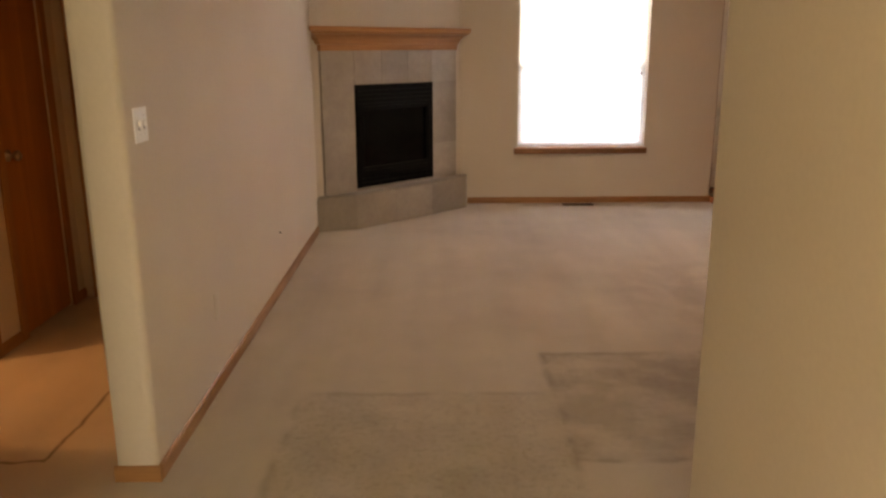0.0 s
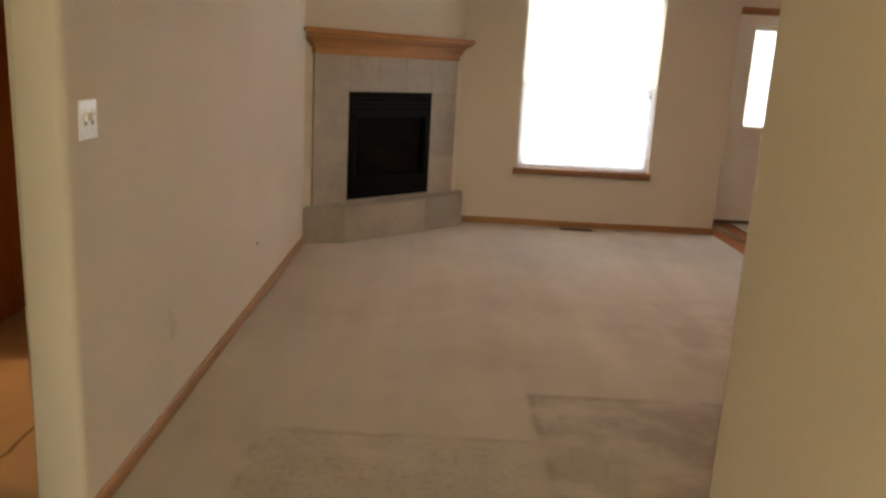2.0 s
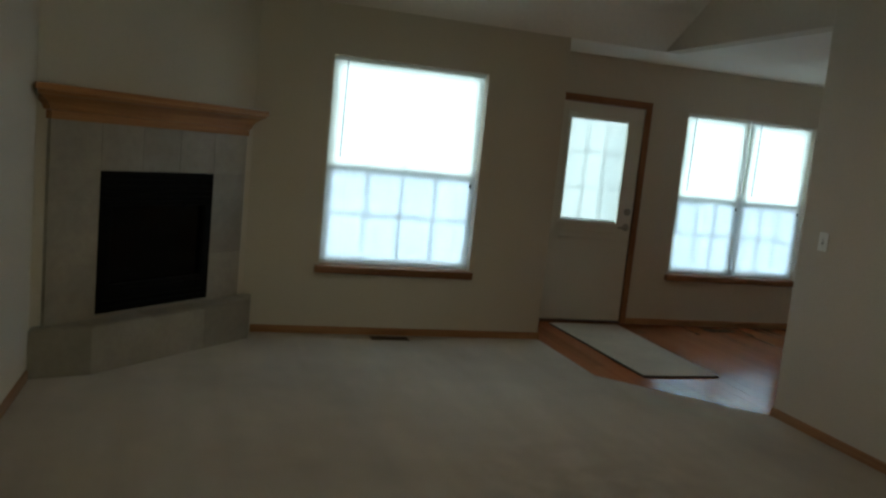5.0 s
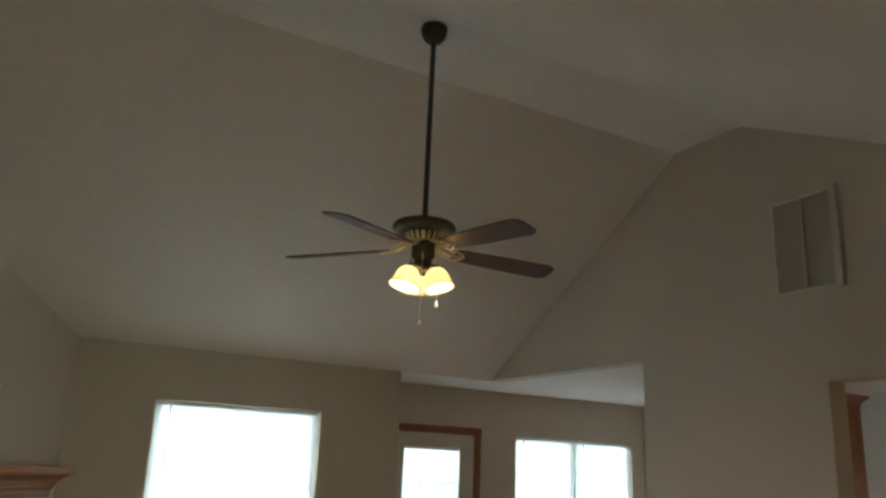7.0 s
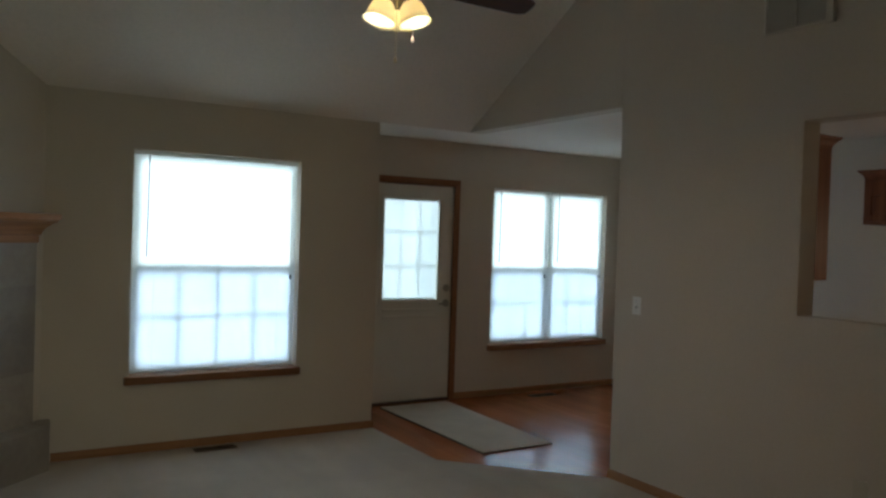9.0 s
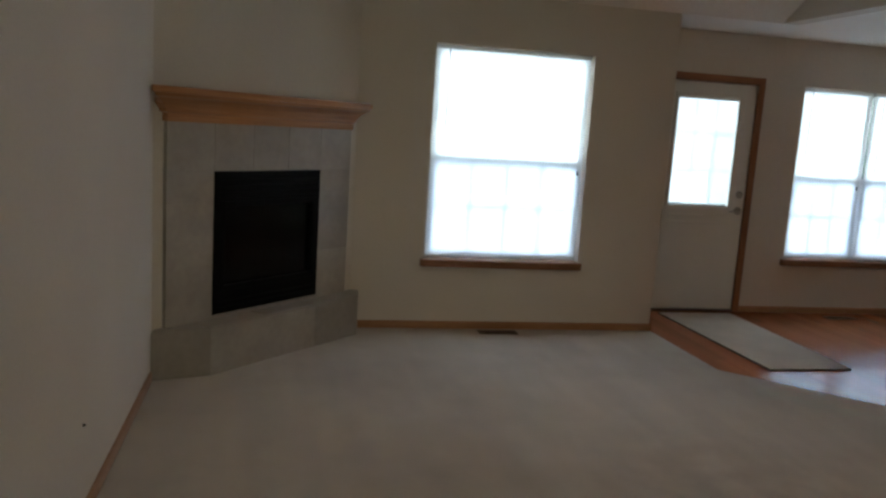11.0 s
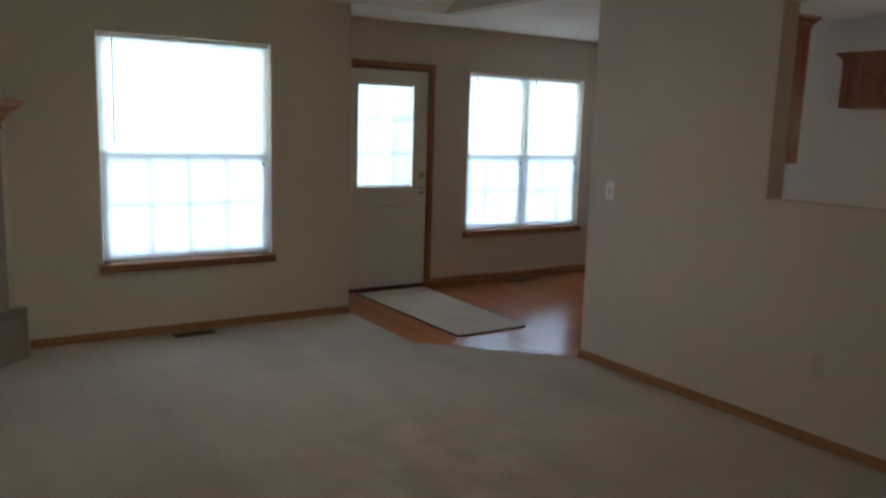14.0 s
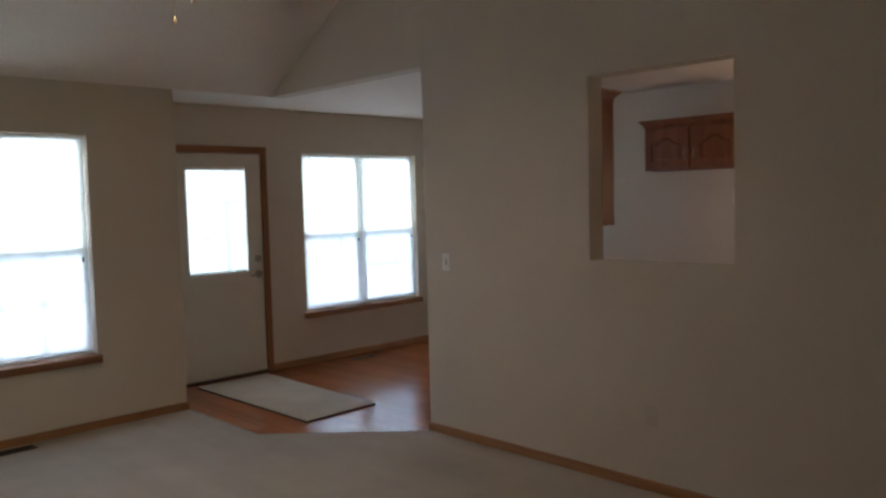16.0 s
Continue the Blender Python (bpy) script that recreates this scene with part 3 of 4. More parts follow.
def casing(name, axis, face, out, u0, u1, top, width=0.058, thick=0.016, left=True, right=True, label="oak door casing", upright=None, head=None):
    """Three boards round a doorway. face: the wall plane; out: +1 or -1, the way into the room."""
    holder = thing(name, label, "door casing", kind="structure")
    a0, a1 = sorted((face, face + out * thick))

    def board(ua, ub, za, zb, m):
        b = box(a0, a1, ua, ub, za, zb, 0.003) if axis == "x" else box(ua, ub, a0, a1, za, zb, 0.003)
        part("casing_board", b, m, holder)

    if left:
        board(u0 - width, u0, 0, top, upright or OAK_Z)
    if right:
        board(u1, u1 + width, 0, top, upright or OAK_Z)
    board(u0 - width, u1 + width, top, top + width, head or (OAK if axis == "y" else OAK_Y))
    return holder


casing("trim_outside_door", "y", YD, -1, DOOR[0], DOOR[1] - 0.012, DOOR[3], label="oak casing round the white outside door", upright=DOOR_OAK, head=DOOR_OAK_X)
casing("trim_hall_doorway", "x", -1.18, 1, HALL_A[0], HALL_A[1], HALL_A[3], label="oak casing round the open bedroom doorway")
casing("trim_closet_door", "x", -1.18, 1, HALL_B[0], HALL_B[1], HALL_B[3], label="oak casing round the closet door")
casing("trim_hall_end", "y", 3.07, -1, -1.06, -0.31, 2.04, label="oak casing at the end of the hall")
casing("trim_entry_closet", "x", 0.05, 1, -1.10, -0.30, 2.04, label="oak casing round the entry closet door")
# jambs of the bedroom doorway
jamb = thing("jamb_hall_doorway", "oak jamb of the bedroom doorway with bronze hinges", "door jamb", kind="structure")
part("jamb_board", box(-1.312, -1.178, 2.025, 2.042, 0, 2.04, 0.002), OAK_Z, jamb)
part("jamb_board", box(-1.312, -1.178, 1.218, 1.235, 0, 2.04, 0.002), OAK_Z, jamb)
part("jamb_board", box(-1.312, -1.178, 1.235, 2.025, 2.025, 2.042, 0.002), OAK_Z, jamb)
part("door_stop", box(-1.265, -1.23, 2.012, 2.025, 0, 2.025, 0.002), OAK_Z, jamb)
for z in (0.32, 1.10, 1.85):
    h = box(-1.308, -1.270, 2.020, 2.0245, z, z + 0.09, 0.001)
    lathe([(0.006, 0), (0.006, 0.095)], 10, h, pose(-1.314, 2.021, z - 0.002))
    part("hinge", h, BRONZE, jamb, "dark bronze hinge")


def wood_door(name, label, m, width, knob_at, hinges=True):
    """A flush wooden leaf: width along its own x from the hinge, thickness along y."""
    d = thing(name, label, "door", local=m)
    part("leaf", box(0.003, width, -0.0175, 0.0175, 0.012, 2.02, 0.003), DOOR_WOOD, d)
    for side in (-1, 1):
        k = lathe([(0.030, 0.0), (0.030, 0.006), (0.012, 0.012), (0.011, 0.03), (0.024, 0.042), (0.027, 0.056), (0.018, 0.066), (0.0, 0.068)], 20, None,
                  pose(knob_at, side * 0.0175, 0.95, -90 * side, 0, 0))
        part("knob", k, NICKEL, d, "satin nickel knob", True)
    if hinges:
        for z in (0.25, 1.02, 1.80):
            part("hinge", lathe([(0.006, z), (0.006, z + 0.09)], 10, None, pose(0, -0.0215, 0)), NICKEL, d, "dull steel hinge")
    return d


wood_door("door_closet", "closed flush oak closet door in the hall", pose(-1.205, 2.898, 0, 0, 0, -90), 0.533, 0.475)
wood_door("door_bedroom", "flush oak bedroom door standing open", pose(-1.325, 2.005, 0, 0, 0, 176), 0.76, 0.70, hinges=False)
wood_door("door_entry_closet", "closed flush oak closet door in the entry", pose(0.028, -1.098, 0, 0, 0, 90), 0.795, 0.73)
wood_door("door_hall_end", "closed flush oak door at the end of the hall", pose(-1.058, 3.11, 0, 0, 0, 0), 0.735, 0.67)


# ---- windows ----


def window(name, x0, x1, z0, z1, wall_in, units, cols, label):
    """A vinyl double-hung window set to the outside of its opening, with muntins, glass and a wooden sill."""
    w = thing(name, label, "window", ((x0 + x1) / 2, wall_in + 0.1, z0), kind="structure")
    ya, yb = wall_in + 0.085, wall_in + 0.15
    f = 0.022
    fr = bmesh.new()
    box(x0, x0 + f, ya, yb, z0, z1, 0.003, fr)
    box(x1 - f, x1, ya, yb, z0, z1, 0.003, fr)
    box(x0 + f, x1 - f, ya, yb, z0, z0 + f, 0.003, fr)
    box(x0 + f, x1 - f, ya, yb, z1 - f, z1, 0.003, fr)
    mid = (z0 + z1) / 2 - 0.040
    span = (x1 - x0) / units
    for k in range(1, units):
        box(x0 + span * k - 0.026, x0 + span * k + 0.026, ya, yb, z0 + f, z1 - f, 0.003, fr)
    part("window_frame", fr, VINYL, w)
    for k in range(units):
        a = x0 + span * k + (f if k == 0 else 0.026)
        b = x0 + span * (k + 1) - (f if k == units - 1 else 0.026)
        for lo, hi, yy in ((z0 + f, mid + 0.028, ya + 0.005), (mid - 0.028, z1 - f, ya + 0.034)):
            sash = bmesh.new()
            s = 0.034
            box(a, a + s, yy, yy + 0.026, lo, hi, 0.002, sash)
            box(b - s, b, yy, yy + 0.026, lo, hi, 0.002, sash)
            box(a + s, b - s, yy, yy + 0.026, lo, lo + s, 0.002, sash)
            box(a + s, b - s, yy, yy + 0.026, hi - s, hi, 0.002, sash)
            so = part("sash", sash, VINYL, w, "white vinyl sash")
            bars = bmesh.new()
            half = 0.008 if lo < mid - 0.1 else 0.0035
            for c in range(1, cols):
                xx = a + s + (b - a - 2 * s) * c / cols
                box(xx - half, xx + half, yy + 0.006, yy + 0.020, lo + s, hi - s, bm=bars)
            zz = (lo + hi) / 2
            box(a + s, b - s, yy + 0.007, yy + 0.019, zz - half, zz + half, bm=bars)
            part("muntins", bars, VINYL, so)
            g = part("pane", box(a + s - 0.004, b - s + 0.004, yy + 0.0225, yy + 0.0245, lo + s - 0.004, hi - s + 0.004), GLASS, so)
            g.visible_shadow = False
        # added sheet that dims the lower half, in place of an assumed screen
        sc = part("sash_dimmer", box(a, b, yb + 0.002, yb + 0.003, z0 + 0.01, mid + 0.01), SASH_DIMMER, w, "thin tinted sheet added to dim the lower sash, as an insect screen would")
    sill = box(x0 - 0.035, x1 + 0.018, wall_in - 0.055, wall_in - 0.001, z0 - 0.055, z0 + 0.004, 0.008)
    box(x0 + 0.001, x1 - 0.001, wall_in - 0.002, wall_in + 0.085, z0 + 0.0005, z0 + 0.0045, 0, sill)
    part("window_sill", sill, SILL, w, "stained oak sill")
    return w


def blind(label, x0, x1, z0, z1, y, wand=True, tilt=109, pitch=0.0205, depth=0.0272, cords=True, group="white mini blinds"):
    """A mini blind let down: head rail, curved slats, bottom rail, ladder cords, wand and pull cord."""
    b = thing("window_blind", label, "blind", ((x0 + x1) / 2, y, z0), group)
    part("head_rail", box(x0, x1, y - 0.014, y + 0.014, z1 - 0.026, z1, 0.002), VINYL, b)
    bm = bmesh.new()
    c, s = math.cos(radians(tilt)), -math.sin(radians(tilt))
    z = z1 - 0.036
    rng = random.Random(int(x0 * 100))
    while z > z0 + 0.028:
        lean = rng.uniform(-0.0008, 0.0008)
        rows = []
        for v in (-0.5, 0.0, 0.5):
            crown = 0.0016 * (1 - 4 * v * v)
            dy, dz = v * depth * c - crown * s, v * depth * s + crown * c
            rows.append([bm.verts.new((x, y + dy, z + dz + e)) for x, e in ((x0 + 0.003, lean), (x1 - 0.003, -lean))])
        for a, d in zip(rows, rows[1:]):
            bm.faces.new((a[0], a[1], d[1], d[0]))
        z -= pitch
    tagged(part("slats", bm, SLAT, b, smooth=True), kind="stuff")
    part("bottom_rail", box(x0 + 0.002, x1 - 0.002, y - 0.012, y + 0.012, z0 + 0.004, z0 + 0.020, 0.003), VINYL, b)
    if cords:
        n = 3 if x1 - x0 > 0.9 else 2
        for k in range(n):
            xx = x0 + (x1 - x0) * (0.12 + 0.76 * k / (n - 1))
            for dy in (-0.0145, 0.0145):
                part("ladder_cord", tube([(xx, y + dy, z1 - 0.02), (xx, y + dy, z0 + 0.01)], 0.0009, 4), VINYL, b)
    if wand:
        part("wand", tube([(x0 + 0.095, y - 0.024, z1 - 0.03), (x0 + 0.088, y - 0.028, z1 - 0.74)], 0.0048, 8), WAND, b, "clear plastic tilt wand", True)
        part("pull_cord", tube([(x1 - 0.045, y - 0.020, z1 - 0.03), (x1 - 0.045, y - 0.022, z1 - 0.86)], 0.0014, 6), VINYL, b)
        part("tassel", lathe([(0.002, 0), (0.008, -0.012), (0.007, -0.035), (0.0, -0.038)], 12, None, pose(x1 - 0.045, y - 0.022, z1 - 0.86)), BRONZE, b, "dark cord tassel", True)
    return b


window("window_1", *WIN, YN, 1, 4, "white vinyl double-hung window with an oak sill")
window("window_2", *WIN2, YD, 2, 3, "pair of white vinyl double-hung windows with an oak sill")
blind("closed white mini blind in the living room window", WIN[0] + 0.012, WIN[1] - 0.012, WIN[2] + 0.01, WIN[3] - 0.004, YN + 0.045)
mid2 = (WIN2[0] + WIN2[1]) / 2
blind("closed white mini blind in the dining window", WIN2[0] + 0.012, mid2 - 0.012, WIN2[2] + 0.01, WIN2[3] - 0.004, YD + 0.045)
blind("closed white mini blind in the dining window", mid2 + 0.012, WIN2[1] - 0.012, WIN2[2] + 0.01, WIN2[3] - 0.004, YD + 0.045)

# ---- outside door ----
od = thing("door_outside", "white insulated outside door with a blind-covered glass", "door", (4.36, YD + 0.04, 0))
LX0, LX1, GX0, GX1, GZ0, GZ1 = 3.884, 4.794, 4.045, 4.640, 0.953, 1.926
part("leaf", wall_mesh("y", YD + 0.012, YD + 0.056, LX0, LX1, 0.022, 2.045, holes=[(GX0, GX1, GZ0, GZ1)]), WHITE, od)
gf = bmesh.new()
t = 0.022
box(GX0 - t, GX0 + 0.008, YD + 0.002, YD + 0.014, GZ0 - t, GZ1 + t, 0.004, gf)
box(GX1 - 0.008, GX1 + t, YD + 0.002, YD + 0.014, GZ0 - t, GZ1 + t, 0.004, gf)
box(GX0 + 0.008, GX1 - 0.008, YD + 0.002, YD + 0.014, GZ0 - t, GZ0 + 0.008, 0.004, gf)
box(GX0 + 0.008, GX1 - 0.008, YD + 0.002, YD + 0.014, GZ1 - 0.008, GZ1 + t, 0.004, gf)
part("glass_frame", gf, WHITE, od)
g = part("pane", box(GX0 + 0.002, GX1 - 0.002, YD + 0.048, YD + 0.052, GZ0 + 0.002, GZ1 - 0.002), GLASS, od)
g.visible_shadow = False
bars = bmesh.new()
for k in (1, 2):
    xx = GX0 + (GX1 - GX0) * k / 3
    box(xx - 0.006, xx + 0.006, YD + 0.053, YD + 0.055, GZ0 + 0.002, GZ1 - 0.002, bm=bars)
    zz = GZ0 + (GZ1 - GZ0) * k / 3
    box(GX0 + 0.002, GX1 - 0.002, YD + 0.0532, YD + 0.0548, zz - 0.006, zz + 0.006, bm=bars)
part("muntins", bars, VINYL, od)
pm = bmesh.new()
for za, zb in ((0.800, 0.822), (0.862, 0.886)):
    box(GX0 + 0.01, GX1 - 0.01, YD - 0.004, YD + 0.0125, za, zb, 0.006, pm)
part("panel_moulding", pm, WHITE, od)
part("deadbolt", lathe([(0.034, 0), (0.034, 0.010), (0.027, 0.018), (0.016, 0.022), (0.0, 0.023)], 24, None, pose(4.738, YD + 0.012, 1.075, 90)), NICKEL, od, "satin nickel deadbolt", True)
part("rosette", lathe([(0.036, 0), (0.036, 0.008), (0.028, 0.013), (0.012, 0.016), (0.011, 0.045), (0.0, 0.046)], 24, None, pose(4.738, YD + 0.012, 0.93, 90)), NICKEL, od, "", True)
part("lever", tube([(4.738, YD - 0.028, 0.93), (4.721, YD - 0.034, 0.931), (4.681, YD - 0.036, 0.93), (4.636, YD - 0.033, 0.924)], 0.0095, 10), NICKEL, od, "satin nickel lever handle", True)
part("strike_latch", box(4.785, 4.8065, YD - 0.004, YD + 0.011, 1.99, 2.04, 0.002), NICKEL, od)
dj = thing("jamb_outside_door", "oak jamb and dark threshold of the outside door", "door jamb", kind="structure")
part("jamb_board", box(3.870, 3.883, YD - 0.001, YD + 0.12, 0, 2.055), DOOR_OAK, dj)
part("jamb_board", box(4.7955, 4.807, YD - 0.001, YD + 0.12, 0, 2.055), DOOR_OAK, dj)
part("jamb_board", box(3.883, 4.7955, YD - 0.001, YD + 0.12, 2.046, 2.054), DOOR_OAK_X, dj)
part("threshold", box(3.883, 4.7955, YD - 0.012, YD + 0.13, -0.004, 0.018, 0.004), REGISTER, dj, "dark bronze threshold")
blind("closed white blind over the door glass", GX0 + 0.004, GX1 - 0.004, GZ0 + 0.002, GZ1 - 0.002, YD + 0.026, wand=False, cords=False, depth=0.016, pitch=0.013)

# ---- runner by the door ----
rn = thing("carpet_runner", "beige carpet remnant with dark bound edge before the door", "rug", (4.36, 5.8, -0.004))
corners = [(4.028, 4.962), (4.67, 4.972), (4.715, 6.60), (4.012, 6.59)]
part("carpet_top", prism(corners, -0.003, 0.011), RUNNER, rn)
bm = bmesh.new()
for k in range(4):
    p, q = Vector((*corners[k], 0)), Vector((*corners[(k + 1) % 4], 0))
    d = (q - p).normalized()
    n = Vector((d.y, -d.x, 0))
    box(-0.006, (q - p).length + 0.006, -0.001, 0.0045, -0.004, 0.008, 0.002, bm, Matrix(((d.x, n.x, 0, p.x), (d.y, n.y, 0, p.y), (0, 0, 1, 0), (0, 0, 0, 1))))
part("binding", bm, BINDING, rn, "dark bound edge")

# ---- fireplace ----
fp = thing("fireplace", "corner gas fireplace with grey-beige tile surround and raised hearth", "fireplace", local=CORNER)
SU0, SU1, SZ0, SZ1, ST = 0.067, 1.606, 0.288, 1.455, 0.030
BU0, BU1, BZ0, BZ1 = 0.399, 1.297, 0.314, 1.174


def tile(name, u0, u1, n0, n1, z0, z1, parent=fp):
    n0 = 0.002 if u0 == SU0 or u1 == SU1 else n0
    ob = part(name, box(u0 + 0.0011, u1 - 0.0011, n0, n1, z0 + 0.0011, z1 - 0.0011, 0.001), TILE, parent)
    return ob


bk = wall_mesh("y", 0.001, ST - 0.003, SU0 + 0.003, SU1 - 0.003, SZ0, SZ1, holes=[(BU0, BU1, BZ0, BZ1)])
part("surround_backing", bk, GROUT, fp)
zc = [SZ0, 0.62, 1.00, BZ1]
for u0, u1 in ((SU0, BU0), (BU1, SU1)):
    for z0, z1 in zip(zc, zc[1:]):
        tile("tile", u0, u1, ST - 0.010, ST, z0, z1)
uc = [SU0, BU0, BU0 + (BU1 - BU0) / 3, BU0 + 2 * (BU1 - BU0) / 3, BU1, SU1]
for u0, u1 in zip(uc, uc[1:]):
    tile("tile", u0, u1, ST - 0.010, ST, BZ1, SZ1)
tile("tile", BU0, BU1, ST - 0.010, ST, SZ0, BZ0)

# raised hearth: plan outline in u, n


def to_un(x, y):
    d = Vector((x, y, 0)) - W0
    return d.dot(WU), d.dot(WN)


HL, HP, HQ, HR = to_un(0.002, 4.775), to_un(0.318, 4.872), to_un(1.252, 5.800), to_un(1.270, 5.998)
core = [(HL[0] + 0.010, HL[1]), (HP[0], HP[1] - 0.011), (HQ[0], HQ[1] - 0.011), (HR[0] - 0.010, HR[1]), (W_LEN * 0.995, 0.001), (0.008, 0.001)]
part("hearth_core", prism(core, 0.0, 0.274), GROUT, fp)
H_TOP = 0.290


def slab_between(p, q, z0, z1, thick, out):
    """A tile face from p to q in u, n, standing out from the line by out."""
    d = Vector((q[0] - p[0], q[1] - p[1], 0))
    length = d.length
    d.normalize()
    n = Vector((-d.y, d.x, 0))
    m = Matrix(((d.x, n.x, 0, p[0]), (d.y, n.y, 0, p[1]), (0, 0, 1, 0), (0, 0, 0, 1)))
    return box(0.0007, length - 0.0007, out - thick, out, z0, z1, 0.0012, None, m)


part("tile", slab_between(HL, HP, 0.0, 0.276, 0.010, 0.0), TILE, fp)
for k in range(3):
    p = tuple(HP[i] + (HQ[i] - HP[i]) * k / 3 for i in (0, 1))
    q = tuple(HP[i] + (HQ[i] - HP[i]) * (k + 1) / 3 for i in (0, 1))
    part("tile", slab_between(p, q, 0.0, 0.276, 0.010, 0.0), TILE, fp)
part("tile", slab_between(HQ, HR, 0.0, 0.276, 0.010, 0.0), TILE, fp)
# top tiles of the hearth
cuts = [HP[0] + (HQ[0] - HP[0]) * k / 3 for k in range(4)]


def front_n(u):
    return HP[1] + (HQ[1] - HP[1]) * (u - HP[0]) / (HQ[0] - HP[0]) + 0.003


for a, b in zip(cuts, cuts[1:]):
    bm = prism([(a + 0.0015, 0.002), (b - 0.0015, 0.002), (b - 0.0015, front_n(b)), (a + 0.0015, front_n(a))], 0.277, H_TOP)
    bmesh.ops.bevel(bm, geom=bm.edges[:], offset=0.0045, segments=3, affect="EDGES")
    part("tile", bm, TILE, fp)
for outline in ([(0.010, 0.002), (HP[0] - 0.0015, 0.002), (HP[0] - 0.0015, HP[1] + 0.003), (HL[0] + 0.004, HL[1] + 0.003)],
                [(HQ[0] + 0.0015, 0.002), (W_LEN * 0.995, 0.002), (HR[0] - 0.002, HR[1] + 0.002), (HQ[0] + 0.0015, HQ[1] + 0.003)]):
    bm = prism(outline, 0.277, H_TOP)
    bmesh.ops.bevel(bm, geom=bm.edges[:], offset=0.0045, segments=3, affect="EDGES")
    part("tile", bm, TILE, fp)

# steel front, louvres and glass
fb = part("firebox", wall_mesh("y", 0.004, ST + 0.006, BU0 + 0.002, BU1 - 0.002, BZ0, BZ1 - 0.002, holes=[(BU0 + 0.075, BU1 - 0.075, BZ0 + 0.17, BZ1 - 0.21)]), BLACK, fp, "black steel gas firebox front")
for k in range(4):
    z = BZ1 - 0.045 - 0.036 * k
    part("louvre", box(BU0 + 0.03, BU1 - 0.03, -0.006, 0.012, -0.003, 0.003, 0.001, None, Matrix.Translation((0, ST + 0.004, z)) @ pose(0, 0, 0, -35)), BLACK, fb)
for k in range(2):
    z = BZ0 + 0.045 + 0.036 * k
    part("louvre", box(BU0 + 0.03, BU1 - 0.03, -0.006, 0.012, -0.003, 0.003, 0.001, None, Matrix.Translation((0, ST + 0.004, z)) @ pose(0, 0, 0, -35)), BLACK, fb)
fr = bmesh.new()
for a in ((BU0 + 0.045, BU0 + 0.078, BZ0 + 0.14, BZ1 - 0.18), (BU1 - 0.078, BU1 - 0.045, BZ0 + 0.14, BZ1 - 0.18), (BU0 + 0.078, BU1 - 0.078, BZ0 + 0.14, BZ0 + 0.173), (BU0 + 0.078, BU1 - 0.078, BZ1 - 0.213, BZ1 - 0.18)):
    box(a[0], a[1], ST + 0.004, ST + 0.016, a[2], a[3], 0.003, fr)
part("glass_frame", fr, BLACK, fb)
part("glass", box(BU0 + 0.074, BU1 - 0.074, 0.012, 0.016, BZ0 + 0.169, BZ1 - 0.209), DARK_GLASS, fb, "dark smoked fire glass")

# mantel: a crown moulding with its ends returned
mt = thing("mantel_shelf", "oak crown-moulded mantel shelf over the tiled fireplace", "mantel", local=CORNER)
bm = bmesh.new()
LOW, HIGH = 1.450, 1.636
prof = [(0.0, 0.0), (0.0, 0.045), (0.010, 0.052), (0.014, 0.070), (0.030, 0.098), (0.055, 0.122), (0.078, 0.135), (0.082, 0.150)]
rings = []
for out, h in prof:
    f = out / 0.082
    ul, ur, n = 0.058 - 0.145 * f, 1.602 + 0.080 * f, 0.048 + out
    rings.append([bm.verts.new(p) for p in ((max(ul, 0.006), 0.001, LOW + h), (ul, n, LOW + h), (ur, n, LOW + h), (min(ur, W_LEN - 0.02), 0.001, LOW + h))])
for a, b in zip(rings, rings[1:]):
    for k in range(4):
        bm.faces.new((a[k], a[(k + 1) % 4], b[(k + 1) % 4], b[k]))
bm.faces.new(rings[0])
bm.faces.new(rings[-1])
part("crown_moulding", bm, MANTEL_OAK, mt)
n = 0.140
bm = prism([(-0.105, n), (1.696, n), (1.700, 0.05), (W_LEN - 0.01, 0.001), (0.010, 0.001), (-0.085, 0.10)], LOW + 0.1505, HIGH)
bmesh.ops.bevel(bm, geom=bm.edges[:], offset=0.004, segments=2, affect="EDGES")
part("shelf_board", bm, MANTEL_OAK, mt)

# ---- ceiling fan ----
FAN = Vector((2.355, 3.318, 0))
fan = thing("ceiling_fan", "five-blade bronze ceiling fan with walnut blades and lit glass shades", "ceiling fan", local=Matrix.Translation((FAN.x, FAN.y, 2.70)))
part("canopy", lathe([(0.0, TOP - 2.70), (0.064, TOP - 2.701), (0.066, TOP - 2.722), (0.060, TOP - 2.752), (0.042, TOP - 2.778), (0.020, TOP - 2.787), (0.0, TOP - 2.787)], 32), BRONZE, fan, "", True)
part("downrod", lathe([(0.0125, 0.115), (0.0125, TOP - 2.78)], 16), BRONZE, fan, "", True)
part("rod_coupling", lathe([(0.0, 0.150), (0.018, 0.149), (0.021, 0.135), (0.026, 0.122), (0.0, 0.120)], 20), BRONZE, fan, "", True)
part("motor_housing", lathe([(0.0, 0.118), (0.060, 0.117), (0.115, 0.112), (0.138, 0.104), (0.147, 0.092), (0.147, 0.078), (0.138, 0.066), (0.115, 0.059), (0.090, 0.056), (0.0, 0.055)], 40), BRONZE, fan, "", True)
# near-black body paints the shade in the openings between the brass bars
vr = part("vent_ring", lathe([(0.084, 0.056), (0.080, 0.040), (0.070, 0.022), (0.058, 0.012), (0.0, 0.011)], 40), DARK, fan, "", True)
